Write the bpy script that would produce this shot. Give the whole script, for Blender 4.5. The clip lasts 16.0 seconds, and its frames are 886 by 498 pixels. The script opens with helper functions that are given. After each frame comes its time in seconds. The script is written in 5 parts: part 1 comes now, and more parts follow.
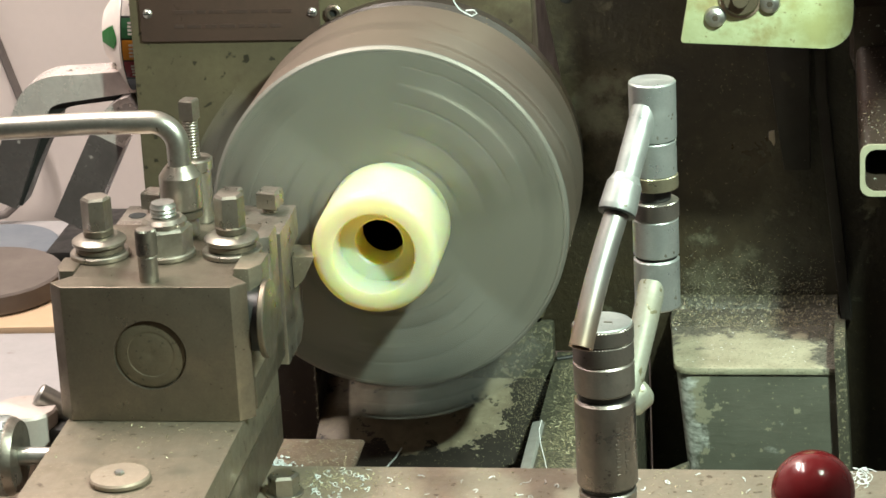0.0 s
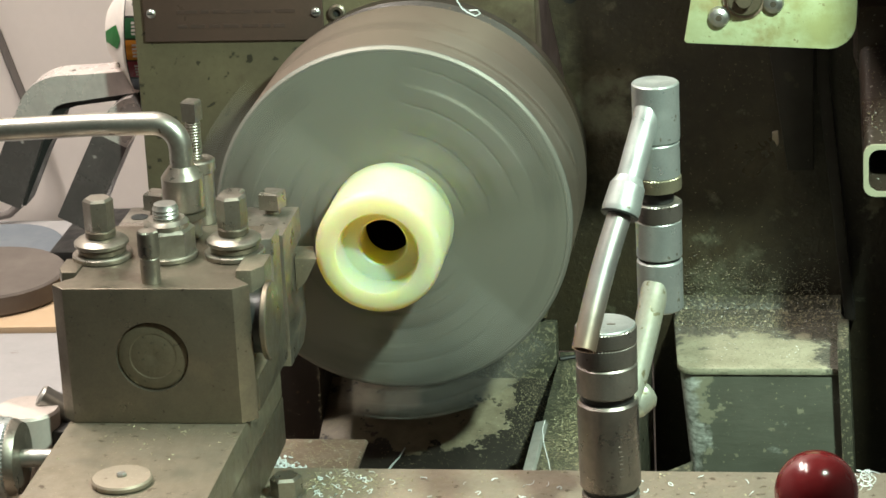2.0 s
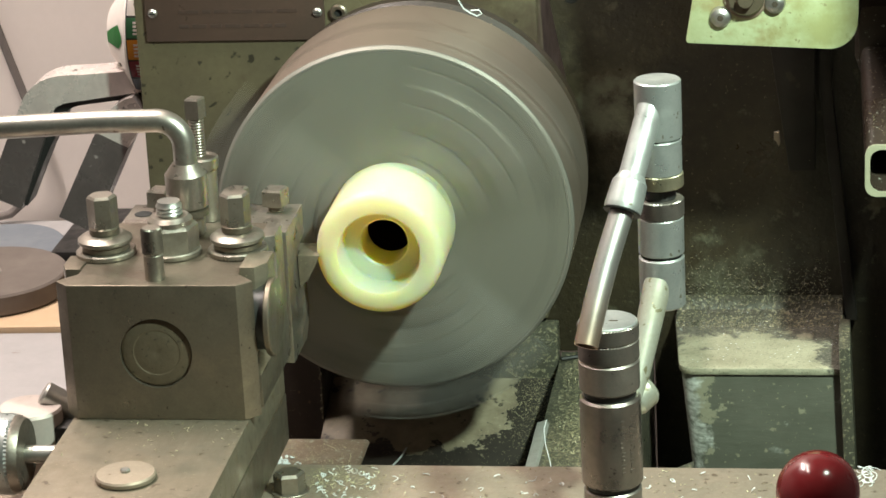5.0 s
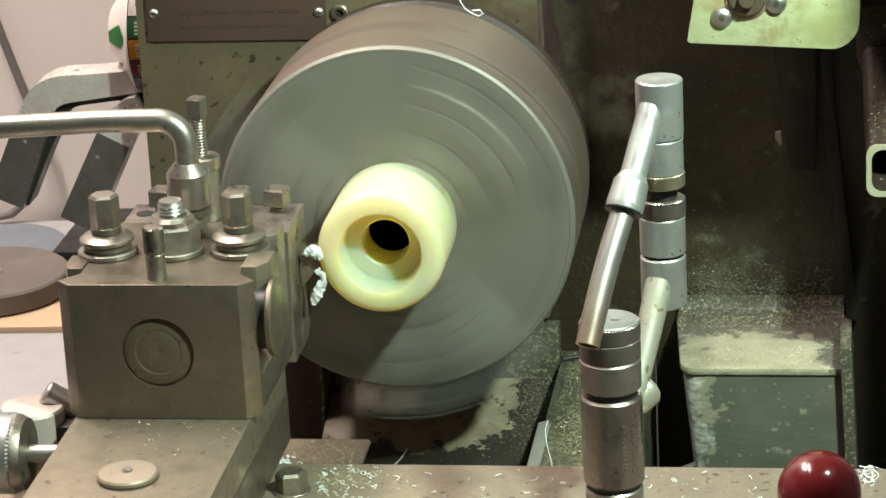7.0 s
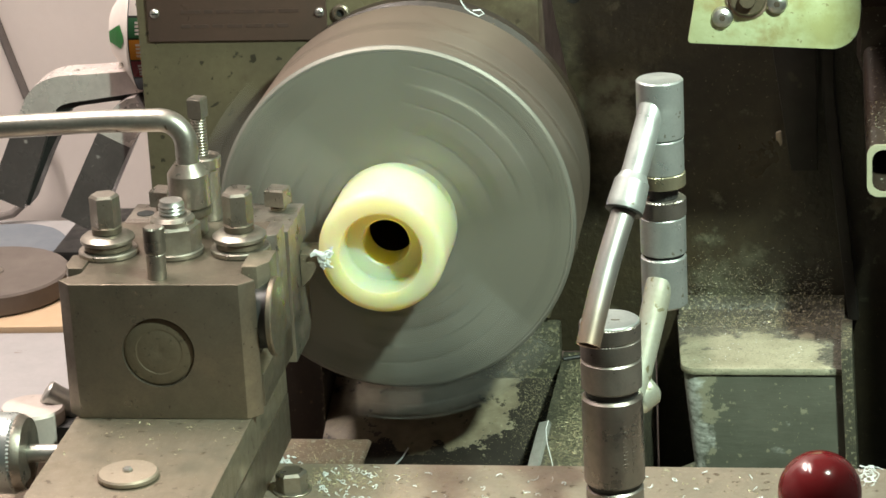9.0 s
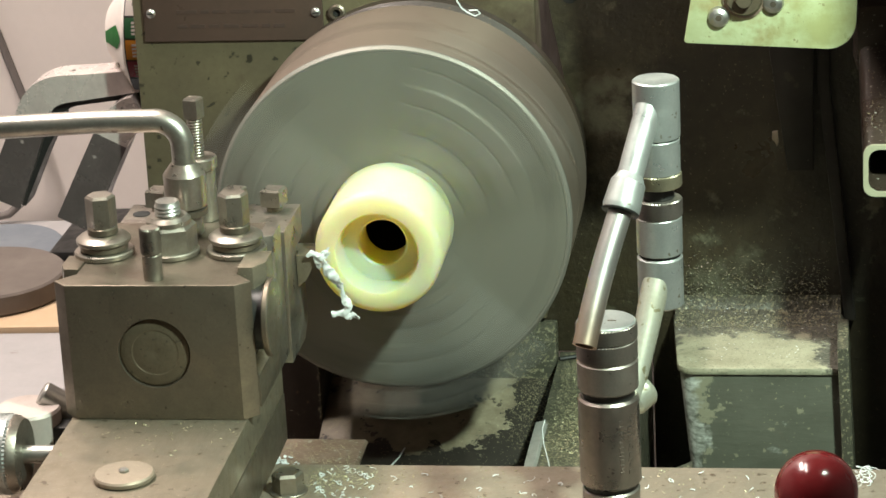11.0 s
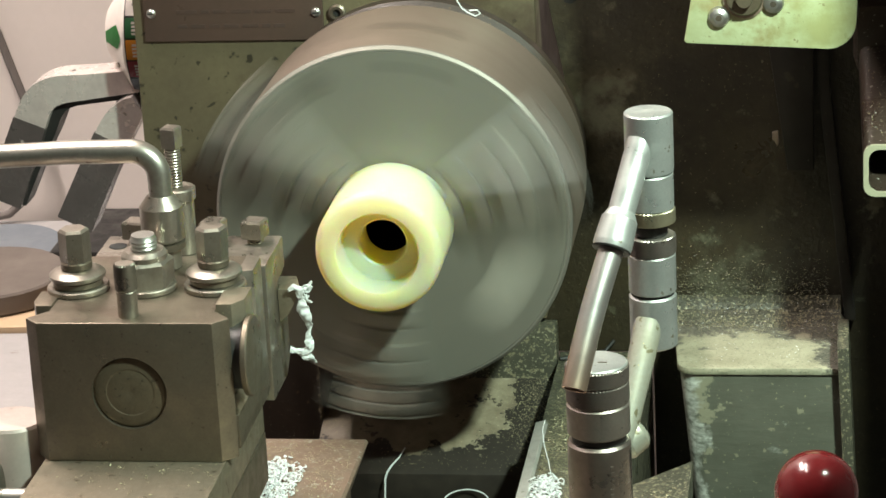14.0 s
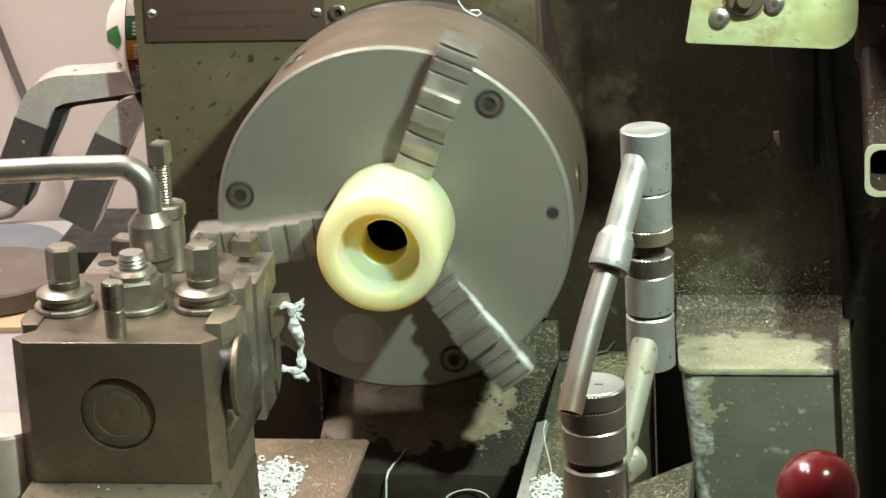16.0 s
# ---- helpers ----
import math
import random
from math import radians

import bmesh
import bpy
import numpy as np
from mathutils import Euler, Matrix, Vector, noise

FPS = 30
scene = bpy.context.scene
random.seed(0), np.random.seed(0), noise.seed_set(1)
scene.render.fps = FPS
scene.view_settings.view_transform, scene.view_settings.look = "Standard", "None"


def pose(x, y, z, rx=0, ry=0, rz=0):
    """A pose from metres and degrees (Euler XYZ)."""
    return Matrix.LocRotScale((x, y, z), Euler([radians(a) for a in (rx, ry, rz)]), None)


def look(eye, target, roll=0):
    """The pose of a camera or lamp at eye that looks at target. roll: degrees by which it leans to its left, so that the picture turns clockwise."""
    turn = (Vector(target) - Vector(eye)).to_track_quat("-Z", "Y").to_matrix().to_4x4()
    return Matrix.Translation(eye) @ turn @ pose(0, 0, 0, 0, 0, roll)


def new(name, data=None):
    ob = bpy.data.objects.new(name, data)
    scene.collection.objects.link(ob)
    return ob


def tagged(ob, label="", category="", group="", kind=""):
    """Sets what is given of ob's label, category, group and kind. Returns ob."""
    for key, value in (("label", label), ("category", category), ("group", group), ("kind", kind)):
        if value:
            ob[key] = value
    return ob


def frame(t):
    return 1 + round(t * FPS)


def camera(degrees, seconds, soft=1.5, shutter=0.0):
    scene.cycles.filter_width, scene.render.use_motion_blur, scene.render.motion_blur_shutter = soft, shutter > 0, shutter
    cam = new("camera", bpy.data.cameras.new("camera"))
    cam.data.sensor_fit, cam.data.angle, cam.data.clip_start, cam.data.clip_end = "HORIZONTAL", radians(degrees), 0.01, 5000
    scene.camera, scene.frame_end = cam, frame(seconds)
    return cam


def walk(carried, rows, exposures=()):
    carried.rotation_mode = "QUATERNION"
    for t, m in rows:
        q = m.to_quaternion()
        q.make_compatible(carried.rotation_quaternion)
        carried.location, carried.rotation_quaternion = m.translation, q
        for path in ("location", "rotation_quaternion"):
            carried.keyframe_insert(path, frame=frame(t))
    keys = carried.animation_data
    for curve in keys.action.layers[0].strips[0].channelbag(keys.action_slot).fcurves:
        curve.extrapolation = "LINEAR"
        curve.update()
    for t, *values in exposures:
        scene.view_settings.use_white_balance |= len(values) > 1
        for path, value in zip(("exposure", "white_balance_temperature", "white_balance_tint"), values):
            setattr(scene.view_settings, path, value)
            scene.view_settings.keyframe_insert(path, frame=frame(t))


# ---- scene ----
# ---------------------------------------------------------------- camera
EYE = (0.3185, -1.8509, 0.6259)
TARGET = (0.0310, 0.0176, -0.0270)
ROLL = -2.99
# slow sideways drift of the camera stand, in thousandths of a degree of pan
DRIFT = [(0, -7), (0.5, -4), (1, -1.5), (1.5, -1), (2, -1), (2.5, 0), (3, 1), (4.2, 1.2), (6.3, 3), (7, 4), (8, 5), (9, 5),
         (9.6, 4.6), (10.8, -0.5), (11.5, -3), (12, -4), (12.5, -4), (13, -2.5), (14, -1), (14.5, 1), (16, 1)]


def camera_row(t, d):
    k = -d * 0.0003965
    return t, look(EYE, (TARGET[0] + 0.99 * k, TARGET[1] + 0.135 * k, TARGET[2] - 0.0493 * k), ROLL)


cam = camera(17.67, 16.0, soft=1.6, shutter=0.7)
# the clip's camera drifts from a cooler to a warmer white balance
WHITE = [(0, 0.10, 6420, 8), (0.8, 0.02, 6320, 4), (2.0, -0.02, 6320, 2), (3.5, 0.0, 6420, 8), (7.0, 0.0, 6450, 8), (11.5, 0.01, 6470, 8), (12.5, 0.05, 6480, 8), (14.5, 0.05, 6480, 8), (15.2, 0.09, 6540, 10), (16, 0.11, 6570, 10)]
walk(cam, [camera_row(t, d) for t, d in DRIFT], WHITE)

# ---------------------------------------------------------------- light
world = bpy.data.worlds.new("world")
scene.world = world
world.use_nodes = True
world.node_tree.nodes["Background"].inputs[0].default_value = (1.0, 0.93, 0.86, 1)
world.node_tree.nodes["Background"].inputs[1].default_value = 0.02
scene.view_settings.exposure = 0.0


def area_lamp(name, eye, target, sx, sy, power, colour):
    data = bpy.data.lights.new(name, "AREA")
    data.shape, data.size, data.size_y, data.energy, data.color = "RECTANGLE", sx, sy, power, colour
    ob = new(name, data)
    ob.matrix_world = look(eye, target)
    return ob


# machine lamp with a reflector, over the rear of the carriage
data = bpy.data.lights.new("work_lamp", "SPOT")
data.energy, data.color, data.shadow_soft_size, data.spot_size, data.spot_blend = 104.0, (0.81, 1.0, 0.85), 0.032, radians(58), 0.85
work_lamp = new("work_lamp", data)
work_lamp.matrix_world = look((0.58, -0.62, 0.78), (0.08, 0.0, -0.07))
area_lamp("ceiling_tube_near", (-0.45, -0.20, 1.85), (-0.45, -0.20, 0.0), 0.12, 1.0, 20.0, (1.0, 0.865, 0.79))
area_lamp("ceiling_tube_far", (-0.85, 0.20, 1.85), (-0.85, 0.20, 0.0), 0.12, 0.9, 64.0, (1.0, 0.87, 0.82))

# ---------------------------------------------------------------- materials


def nodes_of(name):
    m = bpy.data.materials.new(name)
    m.use_nodes = True
    return m, m.node_tree.nodes, m.node_tree.links, m.node_tree.nodes["Principled BSDF"]


def ramp(nodes, links, src, a, b, lo, hi):
    r = nodes.new("ShaderNodeMapRange")
    r.inputs["From Min"].default_value, r.inputs["From Max"].default_value = a, b
    r.inputs["To Min"].default_value, r.inputs["To Max"].default_value = lo, hi
    links.new(src, r.inputs["Value"])
    return r.outputs["Result"]


def noise_tex(nodes, links, coord, scale, detail=6, rough=0.6, stretch=None):
    n = nodes.new("ShaderNodeTexNoise")
    n.inputs["Scale"].default_value, n.inputs["Detail"].default_value, n.inputs["Roughness"].default_value = scale, detail, rough
    if stretch:
        mp = nodes.new("ShaderNodeMapping")
        mp.inputs["Scale"].default_value = stretch
        links.new(coord, mp.inputs["Vector"])
        coord = mp.outputs["Vector"]
    links.new(coord, n.inputs["Vector"])
    return n.outputs["Fac"]


def mix_colour(nodes, links, fac, a, b):
    m = nodes.new("ShaderNodeMix")
    m.data_type = "RGBA"
    for src, socket in ((fac, m.inputs["Factor"]), (a, m.inputs[6]), (b, m.inputs[7])):
        if isinstance(src, (tuple, list)):
            socket.default_value = (*src, 1)
        elif isinstance(src, (int, float)):
            socket.default_value = src
        else:
            links.new(src, socket)
    return m.outputs[2]


def surface(name, colour, dark, rough=0.5, metal=0.0, blotch=18.0, grain=400.0, spots=0.0, spot_colour=(0.02, 0.016, 0.012),
            spot_scale=120.0, under=None, wear=0.5, wear_scale=25.0, bump=0.15, stretch=None, coat=0.0, rough_var=0.18, blend=0.75, specks=0.0, speck_colour=(0.2, 0.18, 0.11), relief=0.0006):
    """A worn real-world surface: blotches, fine grain, dark spots and places where the coat is gone."""
    m, nodes, links, p = nodes_of(name)
    co = nodes.new("ShaderNodeTexCoord").outputs["Object"]
    big = noise_tex(nodes, links, co, blotch, 5, 0.62)
    fine = noise_tex(nodes, links, co, grain, 4, 0.6, stretch)
    col = mix_colour(nodes, links, ramp(nodes, links, big, 0.32, 0.72, 0.0, blend), colour, dark)
    col = mix_colour(nodes, links, ramp(nodes, links, fine, 0.35, 0.75, 0.0, 0.35), col, dark)
    height = fine
    rg = ramp(nodes, links, big, 0.3, 0.7, max(rough - rough_var, 0.03), min(rough + rough_var, 1))
    metal_src = metal
    if under:
        w = noise_tex(nodes, links, co, wear_scale, 9, 0.66)
        mask = ramp(nodes, links, w, wear - 0.006, wear + 0.006, 0.0, 1.0)
        w2 = noise_tex(nodes, links, co, wear_scale * 5, 4, 0.5)
        bare = mix_colour(nodes, links, ramp(nodes, links, w2, 0.35, 0.7, 0.0, 1.0), under, [c * 0.55 for c in under])
        col = mix_colour(nodes, links, mask, col, bare)
        ad = nodes.new("ShaderNodeMath")
        ad.operation = "MULTIPLY_ADD"
        links.new(mask, ad.inputs[0])
        ad.inputs[1].default_value = -0.8
        links.new(fine, ad.inputs[2])
        height = ad.outputs[0]
    if spots:
        v = noise_tex(nodes, links, co, spot_scale, 3, 0.5)
        edge = 0.78 - spots
        col = mix_colour(nodes, links, ramp(nodes, links, v, edge, edge + 0.035, 0.0, 0.9), col, spot_colour)
    if specks:
        v = noise_tex(nodes, links, co, 520, 2, 0.5)
        edge = 0.80 - specks
        col = mix_colour(nodes, links, ramp(nodes, links, v, edge, edge + 0.03, 0.0, 0.9), col, speck_colour)
    links.new(col, p.inputs["Base Color"])
    links.new(rg, p.inputs["Roughness"])
    p.inputs["Metallic"].default_value = metal_src
    p.inputs["Coat Weight"].default_value = coat
    b = nodes.new("ShaderNodeBump")
    b.inputs["Strength"].default_value, b.inputs["Distance"].default_value = bump, relief
    links.new(height, b.inputs["Height"])
    links.new(b.outputs["Normal"], p.inputs["Normal"])
    return m


STEEL = surface("machined_steel", (0.40, 0.37, 0.32), (0.24, 0.21, 0.17), 0.38, 0.92, 60, 500, 0.08, (0.07, 0.055, 0.04), 200, bump=0.18)
STEEL_DARK = surface("oiled_steel", (0.225, 0.190, 0.145), (0.105, 0.087, 0.063), 0.42, 0.8, 35, 500, 0.095, (0.05, 0.04, 0.03), 330, bump=0.2, specks=0.07, speck_colour=(0.09, 0.075, 0.055))
STEEL_SLIDE = surface("ground_slide_steel", (0.295, 0.262, 0.200), (0.145, 0.117, 0.080), 0.46, 0.7, 32, 300, 0.12, (0.10, 0.075, 0.05), 150, bump=0.18, stretch=(1, 0.2, 1), specks=0.12, speck_colour=(0.40, 0.36, 0.24), blend=0.9)
SADDLE_STEEL = surface("brown_stained_saddle_steel", (0.43, 0.37, 0.29), (0.25, 0.20, 0.15), 0.46, 0.65, 26, 300, 0.12, (0.14, 0.10, 0.07), 150, bump=0.2, specks=0.12, speck_colour=(0.46, 0.42, 0.30))
COVER_RUST = surface("rust_stained_cover", (0.15, 0.122, 0.083), (0.085, 0.068, 0.045), 0.5, 0.55, 55, 400, 0.12, (0.055, 0.042, 0.028), 220, bump=0.3, specks=0.08, speck_colour=(0.06, 0.045, 0.03))
CHROME = surface("bright_steel", (0.52, 0.52, 0.485), (0.33, 0.32, 0.29), 0.37, 0.93, 70, 500, 0.07, (0.16, 0.135, 0.1), 260, bump=0.08, rough_var=0.1)
CRANK_ALLOY = surface("pale_cast_crank_alloy", (0.56, 0.50, 0.455), (0.42, 0.37, 0.33), 0.5, 0.4, 30, 400, 0.06, (0.3, 0.26, 0.22), 150, bump=0.15)
ROD_STEEL = surface("hand_polished_rod", (0.46, 0.45, 0.40), (0.25, 0.225, 0.19), 0.37, 0.92, 55, 300, 0.12, (0.15, 0.12, 0.09), 130, bump=0.15, rough_var=0.08)
ALLOY = surface("satin_alloy", (0.45, 0.47, 0.455), (0.29, 0.30, 0.28), 0.4, 0.75, 60, 900, 0.10, (0.17, 0.155, 0.115), 240, bump=0.12)
NOZZLE = surface("drawn_tube_with_bronze_end", (0.44, 0.44, 0.42), (0.33, 0.32, 0.29), 0.36, 0.9, 50, 700, 0.04, (0.34, 0.27, 0.19), 200, bump=0.04, rough_var=0.06)
ALLOY_STAINED = surface("oil_stained_cast_alloy", (0.35, 0.355, 0.30), (0.22, 0.21, 0.15), 0.48, 0.45, 45, 300, 0.15, (0.14, 0.12, 0.06), 170, bump=0.3, specks=0.09, speck_colour=(0.5, 0.42, 0.22))
ALLOY_DENTED = surface("dented_grey_alloy", (0.31, 0.272, 0.242), (0.18, 0.157, 0.138), 0.33, 0.92, 45, 220, 0.09, (0.1, 0.085, 0.075), 200, bump=0.25)
ALLOY_DULL = surface("dull_alloy", (0.33, 0.295, 0.262), (0.19, 0.166, 0.145), 0.4, 0.88, 45, 800, 0.09, (0.12, 0.102, 0.082), 240, bump=0.14)
CHUCK_FACE = surface("turned_chuck_steel", (0.228, 0.225, 0.189), (0.168, 0.165, 0.136), 0.44, 0.5, 14, 500, 0.05, (0.14, 0.125, 0.10), 90, bump=0.08, rough_var=0.12)
CHUCK_RIM = surface("chuck_rim_steel", (0.36, 0.295, 0.238), (0.25, 0.195, 0.155), 0.42, 0.75, 20, 400, bump=0.06, rough_var=0.1)
CHUCK_EDGE = surface("bright_chuck_edge", (0.25, 0.24, 0.21), (0.19, 0.18, 0.15), 0.55, 0.6, 30, 400, bump=0.05)
RING_BRASS = surface("brassy_grey_ring", (0.40, 0.36, 0.25), (0.24, 0.21, 0.14), 0.4, 0.8, 60, 600, 0.1, (0.12, 0.1, 0.07), 240)
BADGE = surface("dull_round_badge", (0.31, 0.297, 0.25), (0.25, 0.238, 0.20), 0.55, 0.1, 40, 400)
JAW = surface("jaw_steel", (0.42, 0.41, 0.365), (0.28, 0.27, 0.24), 0.46, 0.85, 60, 500, 0.05, (0.12, 0.10, 0.08), 200, bump=0.08)
BLACK = surface("black_oxide", (0.03, 0.03, 0.028), (0.015, 0.015, 0.014), 0.45, 0.3, 60, 500)
# near-black stand-in for the shade inside holes, slots and recesses
HOLE = surface("near_black_recess_shade", (0.012, 0.011, 0.01), (0.006, 0.006, 0.005), 0.8, 0, 60, 400)
OLIVE = surface("olive_machine_paint", (0.130, 0.112, 0.066), (0.060, 0.047, 0.028), 0.42, 0, 12, 200, 0.15, (0.02, 0.017, 0.01), 110, bump=0.18, specks=0.09, speck_colour=(0.05, 0.04, 0.022))


def peeling_material():
    m, nodes, links, p = nodes_of("peeling_cream_paint")
    co = nodes.new("ShaderNodeTexCoord").outputs["Object"]
    xyz = nodes.new("ShaderNodeSeparateXYZ")
    links.new(co, xyz.inputs[0])
    w = noise_tex(nodes, links, co, 34, 9, 0.68)
    # the paint has flaked off along the foot and the rear edge of the slope
    foot = ramp(nodes, links, xyz.outputs["Y"], -0.085, -0.035, 0.36, 0.0)
    side = ramp(nodes, links, xyz.outputs["X"], 0.056, 0.084, 0.0, 0.30)
    back = ramp(nodes, links, xyz.outputs["Y"], -0.005, 0.04, 0.0, 0.12)
    total = w
    for extra in (foot, side, back):
        ad = nodes.new("ShaderNodeMath")
        links.new(total, ad.inputs[0])
        links.new(extra, ad.inputs[1])
        total = ad.outputs[0]
    mask = ramp(nodes, links, total, 0.618, 0.626, 0.0, 1.0)
    stain = noise_tex(nodes, links, co, 40, 5, 0.6)
    paint = mix_colour(nodes, links, ramp(nodes, links, stain, 0.35, 0.7, 0, 1), (0.25, 0.22, 0.15), (0.11, 0.083, 0.054))
    grime = noise_tex(nodes, links, co, 110, 4, 0.6)
    paint = mix_colour(nodes, links, ramp(nodes, links, grime, 0.62, 0.66, 0, 0.85), paint, (0.035, 0.026, 0.02))
    bare = mix_colour(nodes, links, ramp(nodes, links, grime, 0.3, 0.75, 0, 1), (0.030, 0.024, 0.018), (0.016, 0.013, 0.010))
    links.new(mix_colour(nodes, links, mask, paint, bare), p.inputs["Base Color"])
    p.inputs["Roughness"].default_value = 0.5
    b = nodes.new("ShaderNodeBump")
    b.inputs["Strength"].default_value, b.inputs["Distance"].default_value = 0.5, 0.0006
    b.invert = True
    links.new(mask, b.inputs["Height"])
    links.new(b.outputs["Normal"], p.inputs["Normal"])
    return m


def scraped_material():
    m, nodes, links, p = nodes_of("grey_green_paint_scraped_edge")
    co = nodes.new("ShaderNodeTexCoord").outputs["Object"]
    xyz = nodes.new("ShaderNodeSeparateXYZ")
    links.new(co, xyz.inputs[0])
    lean = nodes.new("ShaderNodeMath")
    lean.operation = "MULTIPLY_ADD"
    links.new(xyz.outputs["Z"], lean.inputs[0])
    lean.inputs[1].default_value = 0.09
    links.new(xyz.outputs["X"], lean.inputs[2])
    edge = ramp(nodes, links, lean.outputs[0], -0.037, -0.012, 0.34, 0.0)
    w = noise_tex(nodes, links, co, 34, 8, 0.62)
    ad = nodes.new("ShaderNodeMath")
    links.new(w, ad.inputs[0])
    links.new(edge, ad.inputs[1])
    mask = ramp(nodes, links, ad.outputs[0], 0.64, 0.72, 0.0, 1.0)
    fine = noise_tex(nodes, links, co, 260, 5, 0.6, (0.25, 1, 1))
    dots = noise_tex(nodes, links, co, 150, 3, 0.5)
    paint = mix_colour(nodes, links, ramp(nodes, links, noise_tex(nodes, links, co, 18, 5, 0.6), 0.3, 0.7, 0, 1), (0.105, 0.108, 0.083), (0.068, 0.07, 0.052))
    paint = mix_colour(nodes, links, ramp(nodes, links, dots, 0.665, 0.69, 0, 0.9), paint, (0.2, 0.19, 0.13))
    chips = noise_tex(nodes, links, co, 480, 2, 0.5)
    paint = mix_colour(nodes, links, ramp(nodes, links, chips, 0.70, 0.72, 0, 0.9), paint, (0.30, 0.28, 0.17))
    # cream undercoat shows along the scraped corner
    band = ramp(nodes, links, lean.outputs[0], -0.020, 0.004, 0.20, 0.0)
    high = ramp(nodes, links, xyz.outputs["Z"], 0.17, 0.24, -0.25, 0.02)
    sum_1, sum_2 = nodes.new("ShaderNodeMath"), nodes.new("ShaderNodeMath")
    links.new(band, sum_1.inputs[0])
    links.new(high, sum_1.inputs[1])
    links.new(sum_1.outputs[0], sum_2.inputs[0])
    links.new(noise_tex(nodes, links, co, 48, 8, 0.66), sum_2.inputs[1])
    paint = mix_colour(nodes, links, ramp(nodes, links, sum_2.outputs[0], 0.66, 0.685, 0.0, 1.0), paint, (0.20, 0.195, 0.135))
    bare = mix_colour(nodes, links, ramp(nodes, links, fine, 0.35, 0.7, 0, 1), (0.46, 0.48, 0.43), (0.085, 0.09, 0.07))
    links.new(mix_colour(nodes, links, mask, paint, bare), p.inputs["Base Color"])
    p.inputs["Roughness"].default_value = 0.42
    b = nodes.new("ShaderNodeBump")
    b.inputs["Strength"].default_value, b.inputs["Distance"].default_value = 0.4, 0.0006
    links.new(fine, b.inputs["Height"])
    links.new(b.outputs["Normal"], p.inputs["Normal"])
    return m


def dusty_material():
    m, nodes, links, p = nodes_of("cream_paint_under_oily_dust")
    co = nodes.new("ShaderNodeTexCoord").outputs["Object"]
    xyz = nodes.new("ShaderNodeSeparateXYZ")
    links.new(co, xyz.inputs[0])
    total = noise_tex(nodes, links, co, 55, 9, 0.72)
    # dust has drifted to the back and both ends
    for axis, a, b, lo, hi in (("Y", 0.0, 0.045, 0.0, 0.34), ("X", 0.030, 0.062, 0.0, 0.34), ("X", -0.075, -0.052, 0.2, 0.0)):
        ad = nodes.new("ShaderNodeMath")
        links.new(total, ad.inputs[0])
        links.new(ramp(nodes, links, xyz.outputs[axis], a, b, lo, hi), ad.inputs[1])
        total = ad.outputs[0]
    mask = ramp(nodes, links, total, 0.60, 0.68, 0.0, 1.0)
    fine = noise_tex(nodes, links, co, 420, 3, 0.6)
    paint = mix_colour(nodes, links, ramp(nodes, links, noise_tex(nodes, links, co, 35, 6, 0.65), 0.35, 0.7, 0, 1), (0.35, 0.34, 0.24), (0.22, 0.21, 0.14))
    paint = mix_colour(nodes, links, ramp(nodes, links, fine, 0.58, 0.64, 0, 0.6), paint, (0.12, 0.11, 0.075))
    dust = mix_colour(nodes, links, ramp(nodes, links, fine, 0.35, 0.65, 0, 1), (0.045, 0.045, 0.036), (0.15, 0.145, 0.11))
    links.new(mix_colour(nodes, links, mask, paint, dust), p.inputs["Base Color"])
    p.inputs["Roughness"].default_value = 0.5
    b = nodes.new("ShaderNodeBump")
    b.inputs["Strength"].default_value, b.inputs["Distance"].default_value = 0.8, 0.001
    links.new(fine, b.inputs["Height"])
    links.new(b.outputs["Normal"], p.inputs["Normal"])
    return m


WORN = peeling_material()
SCRAPED = scraped_material()
DUSTY = dusty_material()
DARK_PANEL = surface("grimy_dark_green_paint", (0.046, 0.036, 0.020), (0.012, 0.009, 0.0055), 0.42, 0.0, 11, 190, 0.11, (0.075, 0.065, 0.038), 40, bump=0.7, blend=1.0, specks=0.09, speck_colour=(0.14, 0.115, 0.07), relief=0.0013)
# near-black, much darker than the guard panel, with sparse pale specks
DARK_SHEET = surface("near_black_sheet", (0.017, 0.012, 0.008), (0.007, 0.005, 0.0035), 0.62, 0.0, 16, 150, 0.08, (0.035, 0.026, 0.016), 60, bump=0.3, specks=0.07, speck_colour=(0.12, 0.11, 0.08))
OILY_TUBE = surface("oily_brown_tube_steel", (0.050, 0.034, 0.026), (0.022, 0.018, 0.012), 0.32, 0.2, 22, 200, 0.10, (0.06, 0.055, 0.03), 70, bump=0.3, specks=0.12, speck_colour=(0.42, 0.42, 0.36))
def tone_patch(m, centre, reach, colour):
    """A ragged patch of another colour round a place: wear, stain or painted light and shade."""
    nodes, links = m.node_tree.nodes, m.node_tree.links
    p = nodes["Principled BSDF"]
    co = nodes.new("ShaderNodeTexCoord").outputs["Object"]
    d = nodes.new("ShaderNodeVectorMath")
    d.operation = "DISTANCE"
    links.new(co, d.inputs[0])
    d.inputs[1].default_value = centre
    ad = nodes.new("ShaderNodeMath")
    links.new(ramp(nodes, links, d.outputs["Value"], 0.0, reach, 0.32, 0.0), ad.inputs[0])
    links.new(noise_tex(nodes, links, co, 42, 8, 0.68), ad.inputs[1])
    mask = ramp(nodes, links, ad.outputs[0], 0.60, 0.84, 0.0, 0.9)
    links.new(mix_colour(nodes, links, mask, p.inputs["Base Color"].links[0].from_socket, colour), p.inputs["Base Color"])


